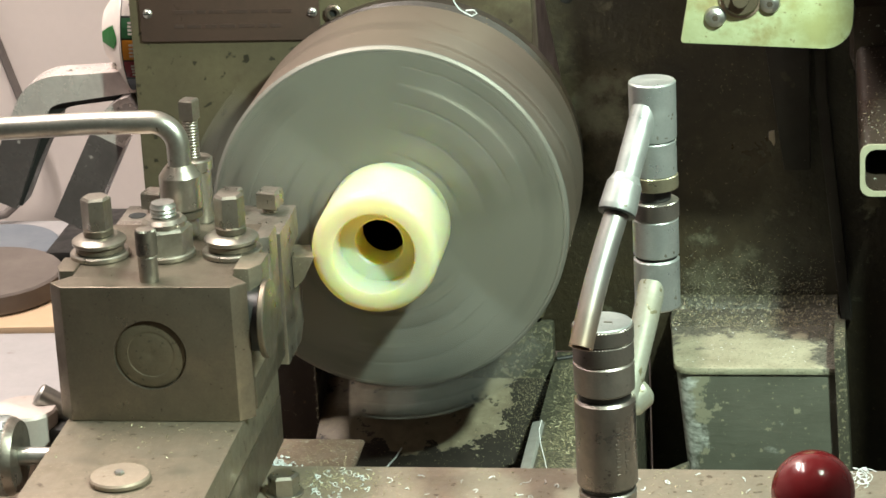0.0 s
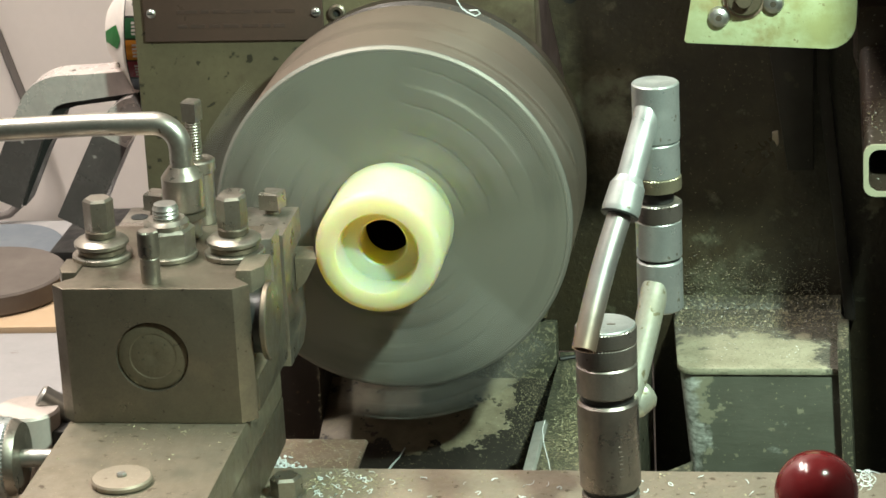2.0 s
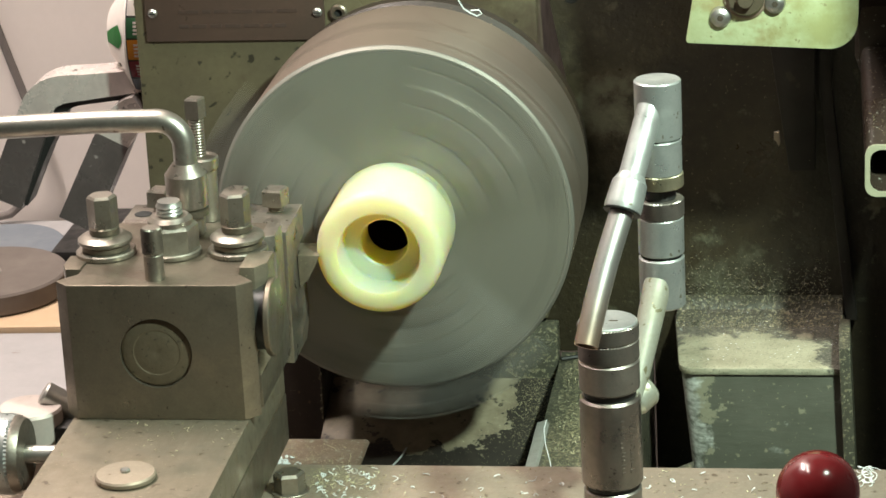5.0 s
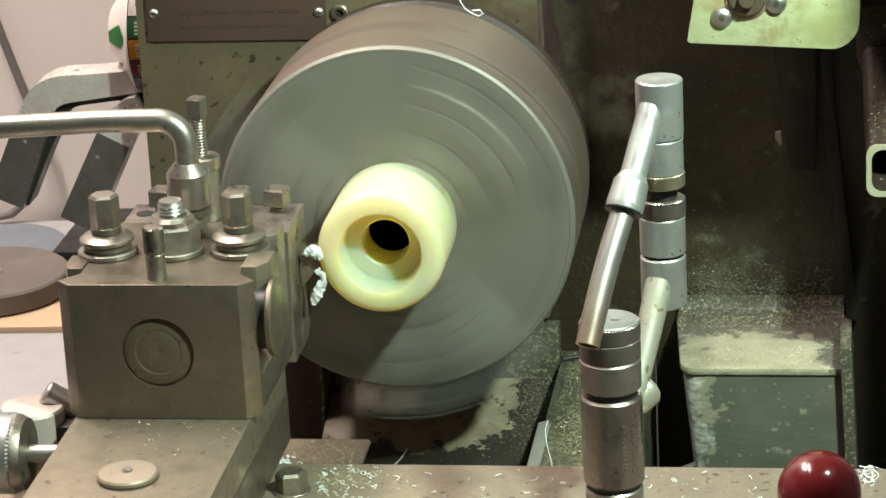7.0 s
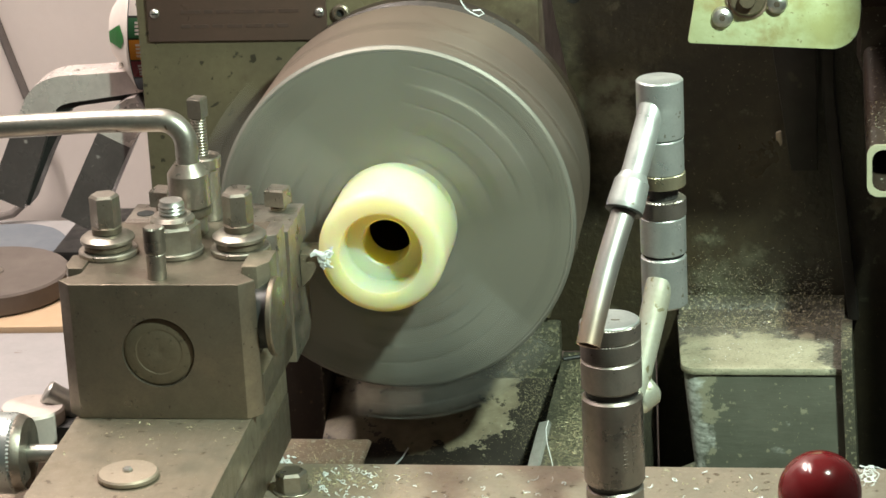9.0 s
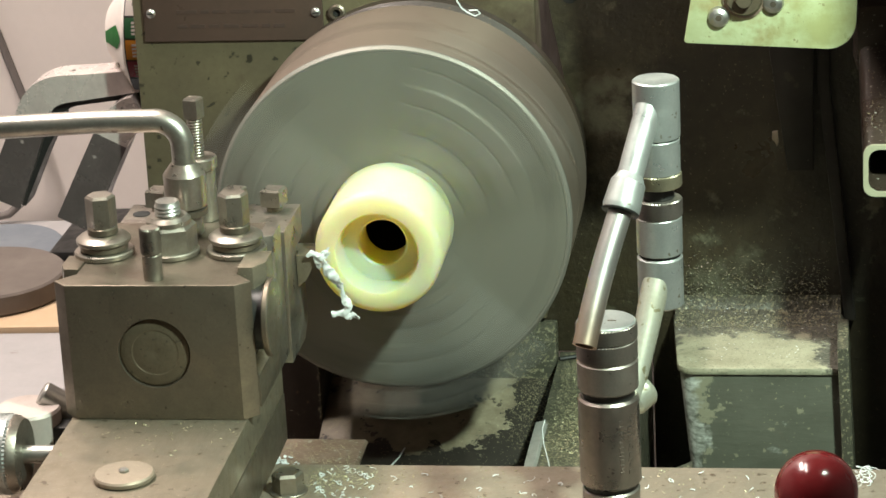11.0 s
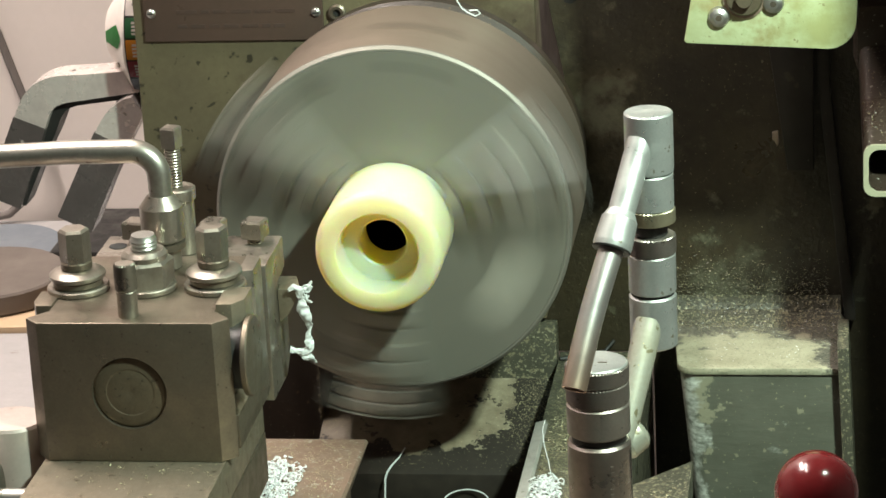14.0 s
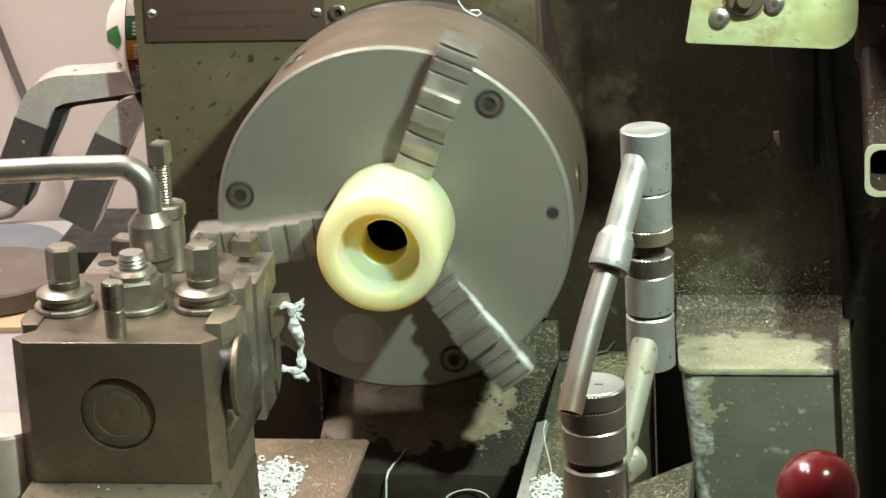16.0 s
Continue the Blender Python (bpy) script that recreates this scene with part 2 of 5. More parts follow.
# brown oil stain that also carries the chuck's shadow on the headstock as colour
tone_patch(OLIVE, (0.11, -0.2, 0.40), 0.15, (0.055, 0.037, 0.024))
# wide paler patch: lamplight on the guard's left part, put into the colour
tone_patch(DARK_PANEL, (-0.135, -0.03, 0.150), 0.110, (0.080, 0.068, 0.040))
tone_patch(DARK_PANEL, (-0.112, -0.03, 0.160), 0.036, (0.17, 0.17, 0.115))
tone_patch(DARK_PANEL, (-0.030, -0.03, 0.020), 0.055, (0.10, 0.10, 0.066))
PALE_GREEN = surface("pale_green_paint", (0.43, 0.48, 0.29), (0.29, 0.31, 0.16), 0.38, 0, 45, 300, 0.115, (0.17, 0.14, 0.06), 230, bump=0.3, specks=0.10, speck_colour=(0.18, 0.16, 0.08), blend=0.9)
tone_patch(PALE_GREEN, (-0.0145, -0.006, 0.026), 0.045, (0.24, 0.16, 0.05))
# the plate turns a darker olive towards its right end
tone_patch(PALE_GREEN, (0.045, -0.006, 0.010), 0.055, (0.27, 0.28, 0.12))
CREAM_WORN = surface("worn_cream_green_paint", (0.34, 0.34, 0.24), (0.24, 0.23, 0.15), 0.55, 0, 20, 350, 0.10, (0.08, 0.075, 0.06), 150, bump=0.3)
GREY_GREEN = surface("grey_green_casting_paint", (0.07, 0.074, 0.055), (0.042, 0.044, 0.033), 0.42, 0.05, 14, 200, 0.05, (0.02, 0.02, 0.016), 120, under=(0.2, 0.21, 0.155), wear=0.60, wear_scale=26, bump=0.2)
BARE = surface("scraped_bare_casting", (0.40, 0.40, 0.37), (0.24, 0.24, 0.21), 0.5, 0.3, 30, 250, 0.1, (0.1, 0.1, 0.08), 120)
RUST = surface("rusty_way_steel", (0.295, 0.225, 0.170), (0.175, 0.105, 0.072), 0.5, 0.5, 40, 300, 0.14, (0.40, 0.37, 0.29), 180, bump=0.4, specks=0.13, speck_colour=(0.42, 0.39, 0.30))
GRIT = surface("oily_swarf_dust", (0.095, 0.092, 0.066), (0.04, 0.039, 0.029), 0.38, 0.2, 30, 250, 0.20, (0.22, 0.20, 0.125), 300, bump=0.9, specks=0.18, speck_colour=(0.30, 0.285, 0.19))
BROWN = surface("dark_brown_oily_casting", (0.040, 0.028, 0.019), (0.020, 0.0145, 0.010), 0.5, 0, 20, 200, 0.08, (0.10, 0.062, 0.036), 150, bump=0.2, specks=0.06, speck_colour=(0.2, 0.13, 0.06))
PLATE = surface("tarnished_brass_plate", (0.108, 0.069, 0.054), (0.072, 0.047, 0.037), 0.4, 0.3, 15, 300, bump=0.05)
PLATE_INK = surface("faded_plate_lettering", (0.070, 0.044, 0.035), (0.048, 0.031, 0.025), 0.5, 0.2, 60, 300)
WALL = surface("plaster_wall_paint", (0.74, 0.68, 0.63), (0.68, 0.62, 0.57), 0.85, 0, 3, 150, bump=0.08, blend=0.5)
WALL_DIM = surface("grey_workshop_wall", (0.26, 0.25, 0.23), (0.2, 0.19, 0.18), 0.85, 0, 3, 150, bump=0.08, blend=0.5)
BENCH = surface("white_bench_top", (0.41, 0.40, 0.395), (0.32, 0.315, 0.31), 0.5, 0, 12, 200, 0.09, (0.24, 0.215, 0.18), 45, bump=0.1)
CARDBOARD = surface("brown_fibreboard", (0.56, 0.42, 0.27), (0.46, 0.33, 0.2), 0.8, 0, 15, 300, bump=0.2)
WHEEL_GREY = surface("grey_grinding_wheel", (0.16, 0.135, 0.115), (0.11, 0.095, 0.08), 0.85, 0, 25, 500, bump=0.4)
TIN_BLUE = surface("grey_blue_tin", (0.30, 0.335, 0.375), (0.21, 0.235, 0.27), 0.5, 0.1, 20, 200)
TIN_RIM = surface("pale_tin_lid", (0.20, 0.23, 0.26), (0.15, 0.17, 0.19), 0.5, 0.2, 20, 200)
RED = surface("red_bakelite", (0.155, 0.013, 0.015), (0.105, 0.008, 0.010), 0.24, 0, 30, 300, 0.05, (0.2, 0.09, 0.08), 200, bump=0.03, coat=0.25, rough_var=0.08)
WHITE_ENAMEL = surface("white_dial_enamel", (0.72, 0.66, 0.6), (0.62, 0.57, 0.52), 0.4, 0, 30, 300, bump=0.03)
GREEN_INK = surface("green_dial_ink", (0.03, 0.28, 0.05), (0.02, 0.2, 0.04), 0.4, 0, 30, 300)
GREEN_DARK = surface("dark_green_dial_ink", (0.035, 0.15, 0.05), (0.02, 0.10, 0.04), 0.4, 0, 30, 300)
ORANGE_INK = surface("orange_dial_ink", (0.70, 0.30, 0.03), (0.55, 0.22, 0.02), 0.4, 0, 30, 300)
RED_INK = surface("red_dial_ink", (0.30, 0.03, 0.04), (0.22, 0.02, 0.03), 0.4, 0, 30, 300)
LEVER_BLACK = surface("scuffed_black_lever", (0.125, 0.104, 0.100), (0.052, 0.042, 0.041), 0.30, 0.3, 30, 250, 0.10, (0.40, 0.35, 0.33), 75, bump=0.3, specks=0.06, speck_colour=(0.02, 0.016, 0.016))
LEVER_CHROME = surface("worn_chrome_lever", (0.80, 0.72, 0.67), (0.42, 0.36, 0.34), 0.30, 0.5, 30, 300, 0.13, (0.12, 0.10, 0.09), 75, bump=0.35)
SWARF = surface("white_plastic_swarf", (0.63, 0.66, 0.66), (0.50, 0.53, 0.52), 0.55, 0, 200, 900, bump=0.5)
BRASS = surface("brass_chip", (0.37, 0.335, 0.21), (0.17, 0.145, 0.075), 0.45, 0.3, 200, 900)
CABLE = surface("grey_cable_rubber", (0.17, 0.15, 0.135), (0.12, 0.105, 0.095), 0.6, 0, 40, 300)
CEILING = surface("ceiling_paint", (0.7, 0.68, 0.64), (0.64, 0.62, 0.58), 0.9, 0, 3, 100)
FLOOR_GREY = surface("concrete_floor", (0.2, 0.19, 0.18), (0.14, 0.13, 0.125), 0.8, 0, 5, 120)


def nylon_material():
    m, nodes, links, p = nodes_of("cast_nylon")
    co = nodes.new("ShaderNodeTexCoord").outputs["Object"]
    fine = noise_tex(nodes, links, co, 900, 3, 0.5, (0.15, 1.0, 0.15))
    big = noise_tex(nodes, links, co, 20, 3, 0.5)
    links.new(mix_colour(nodes, links, ramp(nodes, links, big, 0.3, 0.7, 0, 0.5), (0.61, 0.695, 0.50), (0.59, 0.67, 0.46)), p.inputs["Base Color"])
    p.inputs["Roughness"].default_value = 0.42
    p.inputs["Subsurface Weight"].default_value = 1.0
    p.inputs["Subsurface Radius"].default_value = (1.0, 0.58, 0.09)
    p.inputs["Subsurface Scale"].default_value = 0.036
    b = nodes.new("ShaderNodeBump")
    b.inputs["Strength"].default_value, b.inputs["Distance"].default_value = 0.08, 0.0003
    links.new(fine, b.inputs["Height"])
    links.new(b.outputs["Normal"], p.inputs["Normal"])
    glow = nodes.new("ShaderNodeBsdfTranslucent")
    glow.inputs["Color"].default_value = (1.0, 0.71, 0.10, 1)
    mixer = nodes.new("ShaderNodeMixShader")
    mixer.inputs[0].default_value = 0.33
    links.new(p.outputs[0], mixer.inputs[1])
    links.new(glow.outputs[0], mixer.inputs[2])
    links.new(mixer.outputs[0], nodes["Material Output"].inputs["Surface"])
    return m


NYLON = nylon_material()


def low_end_tint(m, a, b, colour):
    """Mixes another colour, here bronze, in towards the low end of a tube."""
    nodes, links = m.node_tree.nodes, m.node_tree.links
    p = nodes["Principled BSDF"]
    xyz = nodes.new("ShaderNodeSeparateXYZ")
    links.new(nodes.new("ShaderNodeTexCoord").outputs["Object"], xyz.inputs[0])
    fac = ramp(nodes, links, xyz.outputs["Z"], a, b, 0.75, 0.0)
    links.new(mix_colour(nodes, links, fac, p.inputs["Base Color"].links[0].from_socket, colour), p.inputs["Base Color"])


low_end_tint(NOZZLE, 0.157, 0.192, (0.42, 0.29, 0.19))

# ---------------------------------------------------------------- mesh helpers


def thing(name, loc, label, category, group="", kind=""):
    ob = new(name)
    ob.empty_display_size = 0.01
    ob.location = loc
    return tagged(ob, label, category, group, kind)


def root_of(ob):
    while ob.parent:
        ob = ob.parent
    return ob


def finish(mesh, angle=24):
    mesh.shade_smooth()
    mesh.set_sharp_from_angle(angle=radians(angle))


def mesh_from(name, bm, material, shift=None, angle=24):
    if shift is not None:
        bmesh.ops.translate(bm, verts=bm.verts, vec=-shift)
    bmesh.ops.recalc_face_normals(bm, faces=bm.faces)
    me = bpy.data.meshes.new(name)
    bm.to_mesh(me)
    bm.free()
    me.materials.append(material)
    finish(me, angle)
    return me


def part(name, bm, material, parent, label="", angle=24):
    """One mesh, drawn in world places, under a thing or a part."""
    ob = new(name, mesh_from(name, bm, material, Vector(root_of(parent).location), angle))
    ob.parent = parent
    return tagged(ob, label)


def solid(name, bm, material, label, category, group="", kind="", loc=None, angle=24):
    """A thing of one mesh."""
    loc = Vector(loc) if loc else sum((v.co for v in bm.verts), Vector()) / len(bm.verts)
    ob = new(name, mesh_from(name, bm, material, loc, angle))
    ob.location = loc
    return tagged(ob, label, category, group, kind)


def bevel(bm, width, segments=2, angle=30):
    if width > 0:
        edges = [e for e in bm.edges if len(e.link_faces) == 2 and e.calc_face_angle(0) > radians(angle)]
        bmesh.ops.bevel(bm, geom=edges, offset=width, segments=segments, affect="EDGES", profile=0.6, clamp_overlap=True)
    return bm


def box(x0, x1, y0, y1, z0, z1, b=0.0008, bm=None):
    own = bmesh.new()
    bmesh.ops.create_cube(own, size=1, matrix=Matrix.Translation(((x0 + x1) / 2, (y0 + y1) / 2, (z0 + z1) / 2)) @ Matrix.Diagonal((x1 - x0, y1 - y0, z1 - z0, 1)))
    bevel(own, b)
    return own if bm is None else join(bm, own)


def join(bm, own):
    me = bpy.data.meshes.new("tmp")
    own.to_mesh(me)
    own.free()
    bm.from_mesh(me)
    bpy.data.meshes.remove(me)
    return bm


def prism(points, axis, a, b, width=0.0008, bm=None):
    """A flat outline swept along an axis ('x': points are y, z; 'y': x, z; 'z': x, y)."""
    own = bmesh.new()
    place = {"x": lambda u, v, w: (w, u, v), "y": lambda u, v, w: (u, w, v), "z": lambda u, v, w: (u, v, w)}[axis]
    low = [own.verts.new(place(u, v, a)) for u, v in points]
    high = [own.verts.new(place(u, v, b)) for u, v in points]
    own.faces.new(low)
    own.faces.new(high[::-1])
    n = len(points)
    for i in range(n):
        own.faces.new((low[i], low[(i + 1) % n], high[(i + 1) % n], high[i]))
    bmesh.ops.recalc_face_normals(own, faces=own.faces)
    bevel(own, width)
    return own if bm is None else join(bm, own)


def turned(profile, m=None, seg=48, bm=None, closed=False):
    """A profile of (radius, height) turned about z, placed by the matrix m."""
    own = bmesh.new()
    rings = []
    for r, h in profile:
        if r < 1e-7:
            rings.append([own.verts.new((0, 0, h))])
        else:
            rings.append([own.verts.new((r * math.cos(2 * math.pi * i / seg), r * math.sin(2 * math.pi * i / seg), h)) for i in range(seg)])
    pairs = list(zip(rings, rings[1:])) + ([(rings[-1], rings[0])] if closed else [])
    for p, q in pairs:
        for i in range(seg):
            j = (i + 1) % seg
            if len(p) == 1 and len(q) > 1:
                own.faces.new((p[0], q[i], q[j]))
            elif len(q) == 1 and len(p) > 1:
                own.faces.new((p[i], p[j], q[0]))
            elif len(p) > 1:
                own.faces.new((p[i], p[j], q[j], q[i]))
    bmesh.ops.recalc_face_normals(own, faces=own.faces)
    if m is not None:
        bmesh.ops.transform(own, matrix=m, verts=own.verts)
    return own if bm is None else join(bm, own)


def rod(r, h0, h1, c=0.0008, seg=40):
    """The profile of a plain rod with broken edges."""
    return [(0, h0), (r - c, h0), (r, h0 + c), (r, h1 - c), (r - c, h1), (0, h1)]


def upright(x, y, z=0):
    return Matrix.Translation((x, y, z))


def along(a, b):
    a, b = Vector(a), Vector(b)
    return Matrix.Translation(a) @ (b - a).to_track_quat("Z", "Y").to_matrix().to_4x4()


def sweep(points, radii, seg=16, bm=None, flat=1.0):
    """A round bar along a row of points; radii a number or one for each point."""
    own = bmesh.new()
    pts = [Vector(p) for p in points]
    n = len(pts)
    rr = [radii] * n if isinstance(radii, (int, float)) else list(radii)
    d = (pts[1] - pts[0]).normalized()
    u = d.orthogonal().normalized()
    rings = []
    for i, p in enumerate(pts):
        d = (pts[min(i + 1, n - 1)] - pts[max(i - 1, 0)]).normalized()
        u = (u - d * u.dot(d)).normalized()
        w = d.cross(u)
        rings.append([own.verts.new(p + (u * math.cos(a) + w * math.sin(a) * flat) * rr[i]) for a in (2 * math.pi * k / seg for k in range(seg))])
    for p, q in zip(rings, rings[1:]):
        for k in range(seg):
            own.faces.new((p[k], p[(k + 1) % seg], q[(k + 1) % seg], q[k]))
    own.faces.new(rings[0][::-1])
    own.faces.new(rings[-1])
    return own if bm is None else join(bm, own)


def arc(c, a0, a1, r, u, w, n=10):
    c, u, w = Vector(c), Vector(u), Vector(w)
    return [c + (u * math.cos(radians(a0 + (a1 - a0) * i / n)) + w * math.sin(radians(a0 + (a1 - a0) * i / n))) * r for i in range(n + 1)]


def hexagon(r, h0, h1, m, c=0.0012, sides=6, bm=None, turn=0.0):
    own = turned([(0, h0), (r, h0), (r, h1 - c), (r - c, h1), (0, h1)], None, sides)
    bmesh.ops.transform(own, matrix=m @ pose(0, 0, 0, 0, 0, turn), verts=own.verts)
    return own if bm is None else join(bm, own)


def knurled(r, h0, h1, m, count=64, rows=4, deep=0.0006):
    """A ring with a cross-cut grip of small pyramids."""
    own = bmesh.new()
    rings = []
    n = rows * 2 + 1
    for j in range(n):
        h = h0 + (h1 - h0) * (0.06 + 0.88 * j / (n - 1))
        rings.append([own.verts.new(((r + (deep if (i + j) % 2 else -deep)) * math.cos(math.pi * i / count),
                                     (r + (deep if (i + j) % 2 else -deep)) * math.sin(math.pi * i / count), h)) for i in range(2 * count)])
    for q, h in ((0, h0), (n, h1)):
        rings.insert(q if q == 0 else len(rings), [own.verts.new(((r - deep) * math.cos(math.pi * i / count), (r - deep) * math.sin(math.pi * i / count), h)) for i in range(2 * count)])
    for p, q in zip(rings, rings[1:]):
        for i in range(2 * count):
            own.faces.new((p[i], p[(i + 1) % (2 * count)], q[(i + 1) % (2 * count)], q[i]))
    own.faces.new(rings[0][::-1])
    own.faces.new(rings[-1])
    bmesh.ops.transform(own, matrix=m, verts=own.verts)
    return own


def threads(r, h0, h1, pitch, m, seg=24):
    prof = [(0, h0)]
    h = h0
    while h < h1 - pitch * 0.9:
        prof += [(r - pitch * 0.3, h), (r, h + pitch * 0.4), (r, h + pitch * 0.55)]
        h += pitch
    prof += [(r - pitch * 0.3, h), (r - pitch * 0.5, h1), (0, h1)]
    return turned(prof, m, seg)


# ---------------------------------------------------------------- room and bench
def build_room():
    solid("floor", box(-2.2, 2.2, -6.2, 0.9, -1.1, -1.0, 0), FLOOR_GREY, "grey concrete workshop floor", "floor", kind="structure")
    solid("ceiling", box(-2.2, 2.2, -6.2, 0.9, 2.0, 2.1, 0), CEILING, "plain off-white ceiling", "ceiling", kind="structure")
    solid("wall_north", box(-2.2, 2.2, 0.76, 0.86, -1.0, 2.0, 0), WALL, "pinkish white plastered wall behind the lathe", "wall", kind="structure")
    solid("wall_south", box(-2.2, 2.2, -6.2, -6.1, -1.0, 2.0, 0), WALL_DIM, "plain plastered wall", "wall", kind="structure")
    solid("wall_west", box(-2.2, -2.1, -6.1, 0.76, -1.0, 2.0, 0), WALL_DIM, "plain plastered wall", "wall", kind="structure")
    solid("wall_east", box(2.1, 2.2, -6.1, 0.76, -1.0, 2.0, 0), WALL_DIM, "plain plastered wall", "wall", kind="structure")
    t = thing("workbench", (-0.62, 0.4, -1.0), "white topped workbench against the wall", "bench")
    part("tabletop", box(-1.3, -0.24, 0.02, 0.745, -0.28, -0.25, 0.002), BENCH, t)
    for x in (-1.26, -0.30):
        for y in (0.06, 0.70):
            part("leg", box(x, x + 0.05, y, y + 0.04, -1.0, -0.28, 0.001), GREY_GREEN, t)
    t = thing("tin", (-0.495, 0.622, -0.25), "round grey-blue tin with a pale lid", "tin")
    part("can", turned(rod(0.060, 0, 0.012), upright(-0.488, 0.625, -0.25)), TIN_BLUE, t)
    part("lid", turned(rod(0.061, 0.012, 0.017, 0.002), upright(-0.488, 0.625, -0.25)), TIN_RIM, t, "pale metal lid")
    solid("fibreboard", prism([(-0.56, 0.425), (-0.335, 0.435), (-0.325, 0.54), (-0.55, 0.53)], "z", -0.25, -0.244, 0.0006), CARDBOARD,
          "brown fibreboard offcut lying on the bench", "board")
    solid("fibreboard", prism([(-0.372, 0.44), (-0.318, 0.47), (-0.325, 0.56), (-0.35, 0.56)], "z", -0.2438, -0.238, 0.0006), CARDBOARD,
          "narrow brown fibreboard offcut on the larger one", "board")
    solid("tool_case", box(-0.424, -0.360, 0.57, 0.70, -0.25, -0.222, 0.004), BLACK, "low black case on the bench", "case")
    w = thing("grinding_wheel", (-0.468, 0.535, -0.2436), "grey grinding wheel lying flat on brown board", "grinding wheel")
    part("disc", turned([(0.012, 0), (0.07, 0), (0.072, 0.002), (0.072, 0.018), (0.07, 0.02), (0.012, 0.02)], upright(-0.468, 0.52, -0.2436), closed=True), WHEEL_GREY, w)
    part("bush", turned([(0.008, 0.0), (0.0118, 0.0), (0.0118, 0.0205), (0.008, 0.0205)], upright(-0.468, 0.52, -0.2436), closed=True), STEEL, w)
    solid("cable", sweep([(-0.56, 0.752, 0.25), (-0.53, 0.752, 0.02), (-0.5084, 0.75, -0.0575), (-0.50, 0.75, -0.086), (-0.488, 0.748, -0.123), (-0.476, 0.745, -0.15), (-0.472, 0.742, -0.175), (-0.4757, 0.74, -0.196), (-0.4912, 0.738, -0.224), (-0.51, 0.735, -0.240), (-0.54, 0.73, -0.2455), (-0.7, 0.7, -0.2455)], 0.0042, 10), CABLE,
          "dark grey rubber cable hanging down the wall", "cable")


# ---------------------------------------------------------------- lathe, fixed parts
def plate_bars(t):
    """The worn lettering of the nameplate: too faded to read."""
    random.seed(5)
    for z, h in ((0.128, 0.0032), (0.1135, 0.0026), (0.1025, 0.0026)):
        x = -0.178
        while x < -0.098:
            w = random.uniform(0.006, 0.016)
            part("lettering", box(x, x + w, 0.1468, 0.1472, z - h / 2, z + h / 2, 0), PLATE_INK, t)
            x += w + 0.0028


def build_headstock():
    t = thing("headstock", (-0.06, 0.35, -0.3), "olive painted lathe headstock with chipped speckled paint", "headstock")
    part("casting", box(-0.2128, 0.088, 0.15, 0.62, -0.13, 0.34, 0.004), OLIVE, t)
    part("spindle_nose", turned([(0, 0), (0.075, 0), (0.078, 0.003), (0.078, 0.02), (0.06, 0.022), (0.06, 0.04), (0, 0.04)], along((0, 0.114, 0), (0, 0.2, 0))), STEEL_DARK, t)
    # collar behind the chuck
    part("collar", turned([(0.06, 0), (0.118, 0), (0.122, 0.004), (0.122, 0.016), (0.06, 0.016)], along((0, 0.134, 0), (0, 0.2, 0)), 64, closed=True), BROWN, t)
    p = thing("nameplate", (-0.137, 0.146, 0.09), "tarnished brown nameplate with faded lettering, screwed on", "nameplate")
    part("plate", box(-0.2035, -0.0685, 0.1472, 0.15, 0.091, 0.20, 0.0008), PLATE, p)
    plate_bars(p)
    for x, z in ((-0.1975, 0.1127), (-0.0735, 0.112)):
        s = part("screw", turned([(0, 0), (0.0036, 0), (0.0034, 0.0012), (0.002, 0.0024), (0, 0.0027)], along((x, 0.1472, z), (x, 0.0, z)), 20), CHROME, p)
        part("slot", box(x - 0.0026, x + 0.0026, 0.1443, 0.1454, z - 0.0004, z + 0.0004, 0), HOLE, s)
    s = thing("socket_screw", (-0.058, 0.147, 0.111), "dark socket head screw in the headstock", "screw")
    part("head", turned([(0.003, 0), (0.0062, 0), (0.0065, 0.001), (0.0065, 0.003), (0.005, 0.004), (0.003, 0.004), (0.003, 0.001)], along((-0.058, 0.15, 0.111), (-0.058, 0, 0.111)), 24, closed=True), STEEL_DARK, s)
    part("recess", turned([(0, 0.001), (0.0031, 0.001), (0.0031, 0.0015), (0, 0.0015)], along((-0.058, 0.15, 0.111), (-0.058, 0, 0.111)), 6), HOLE, s)


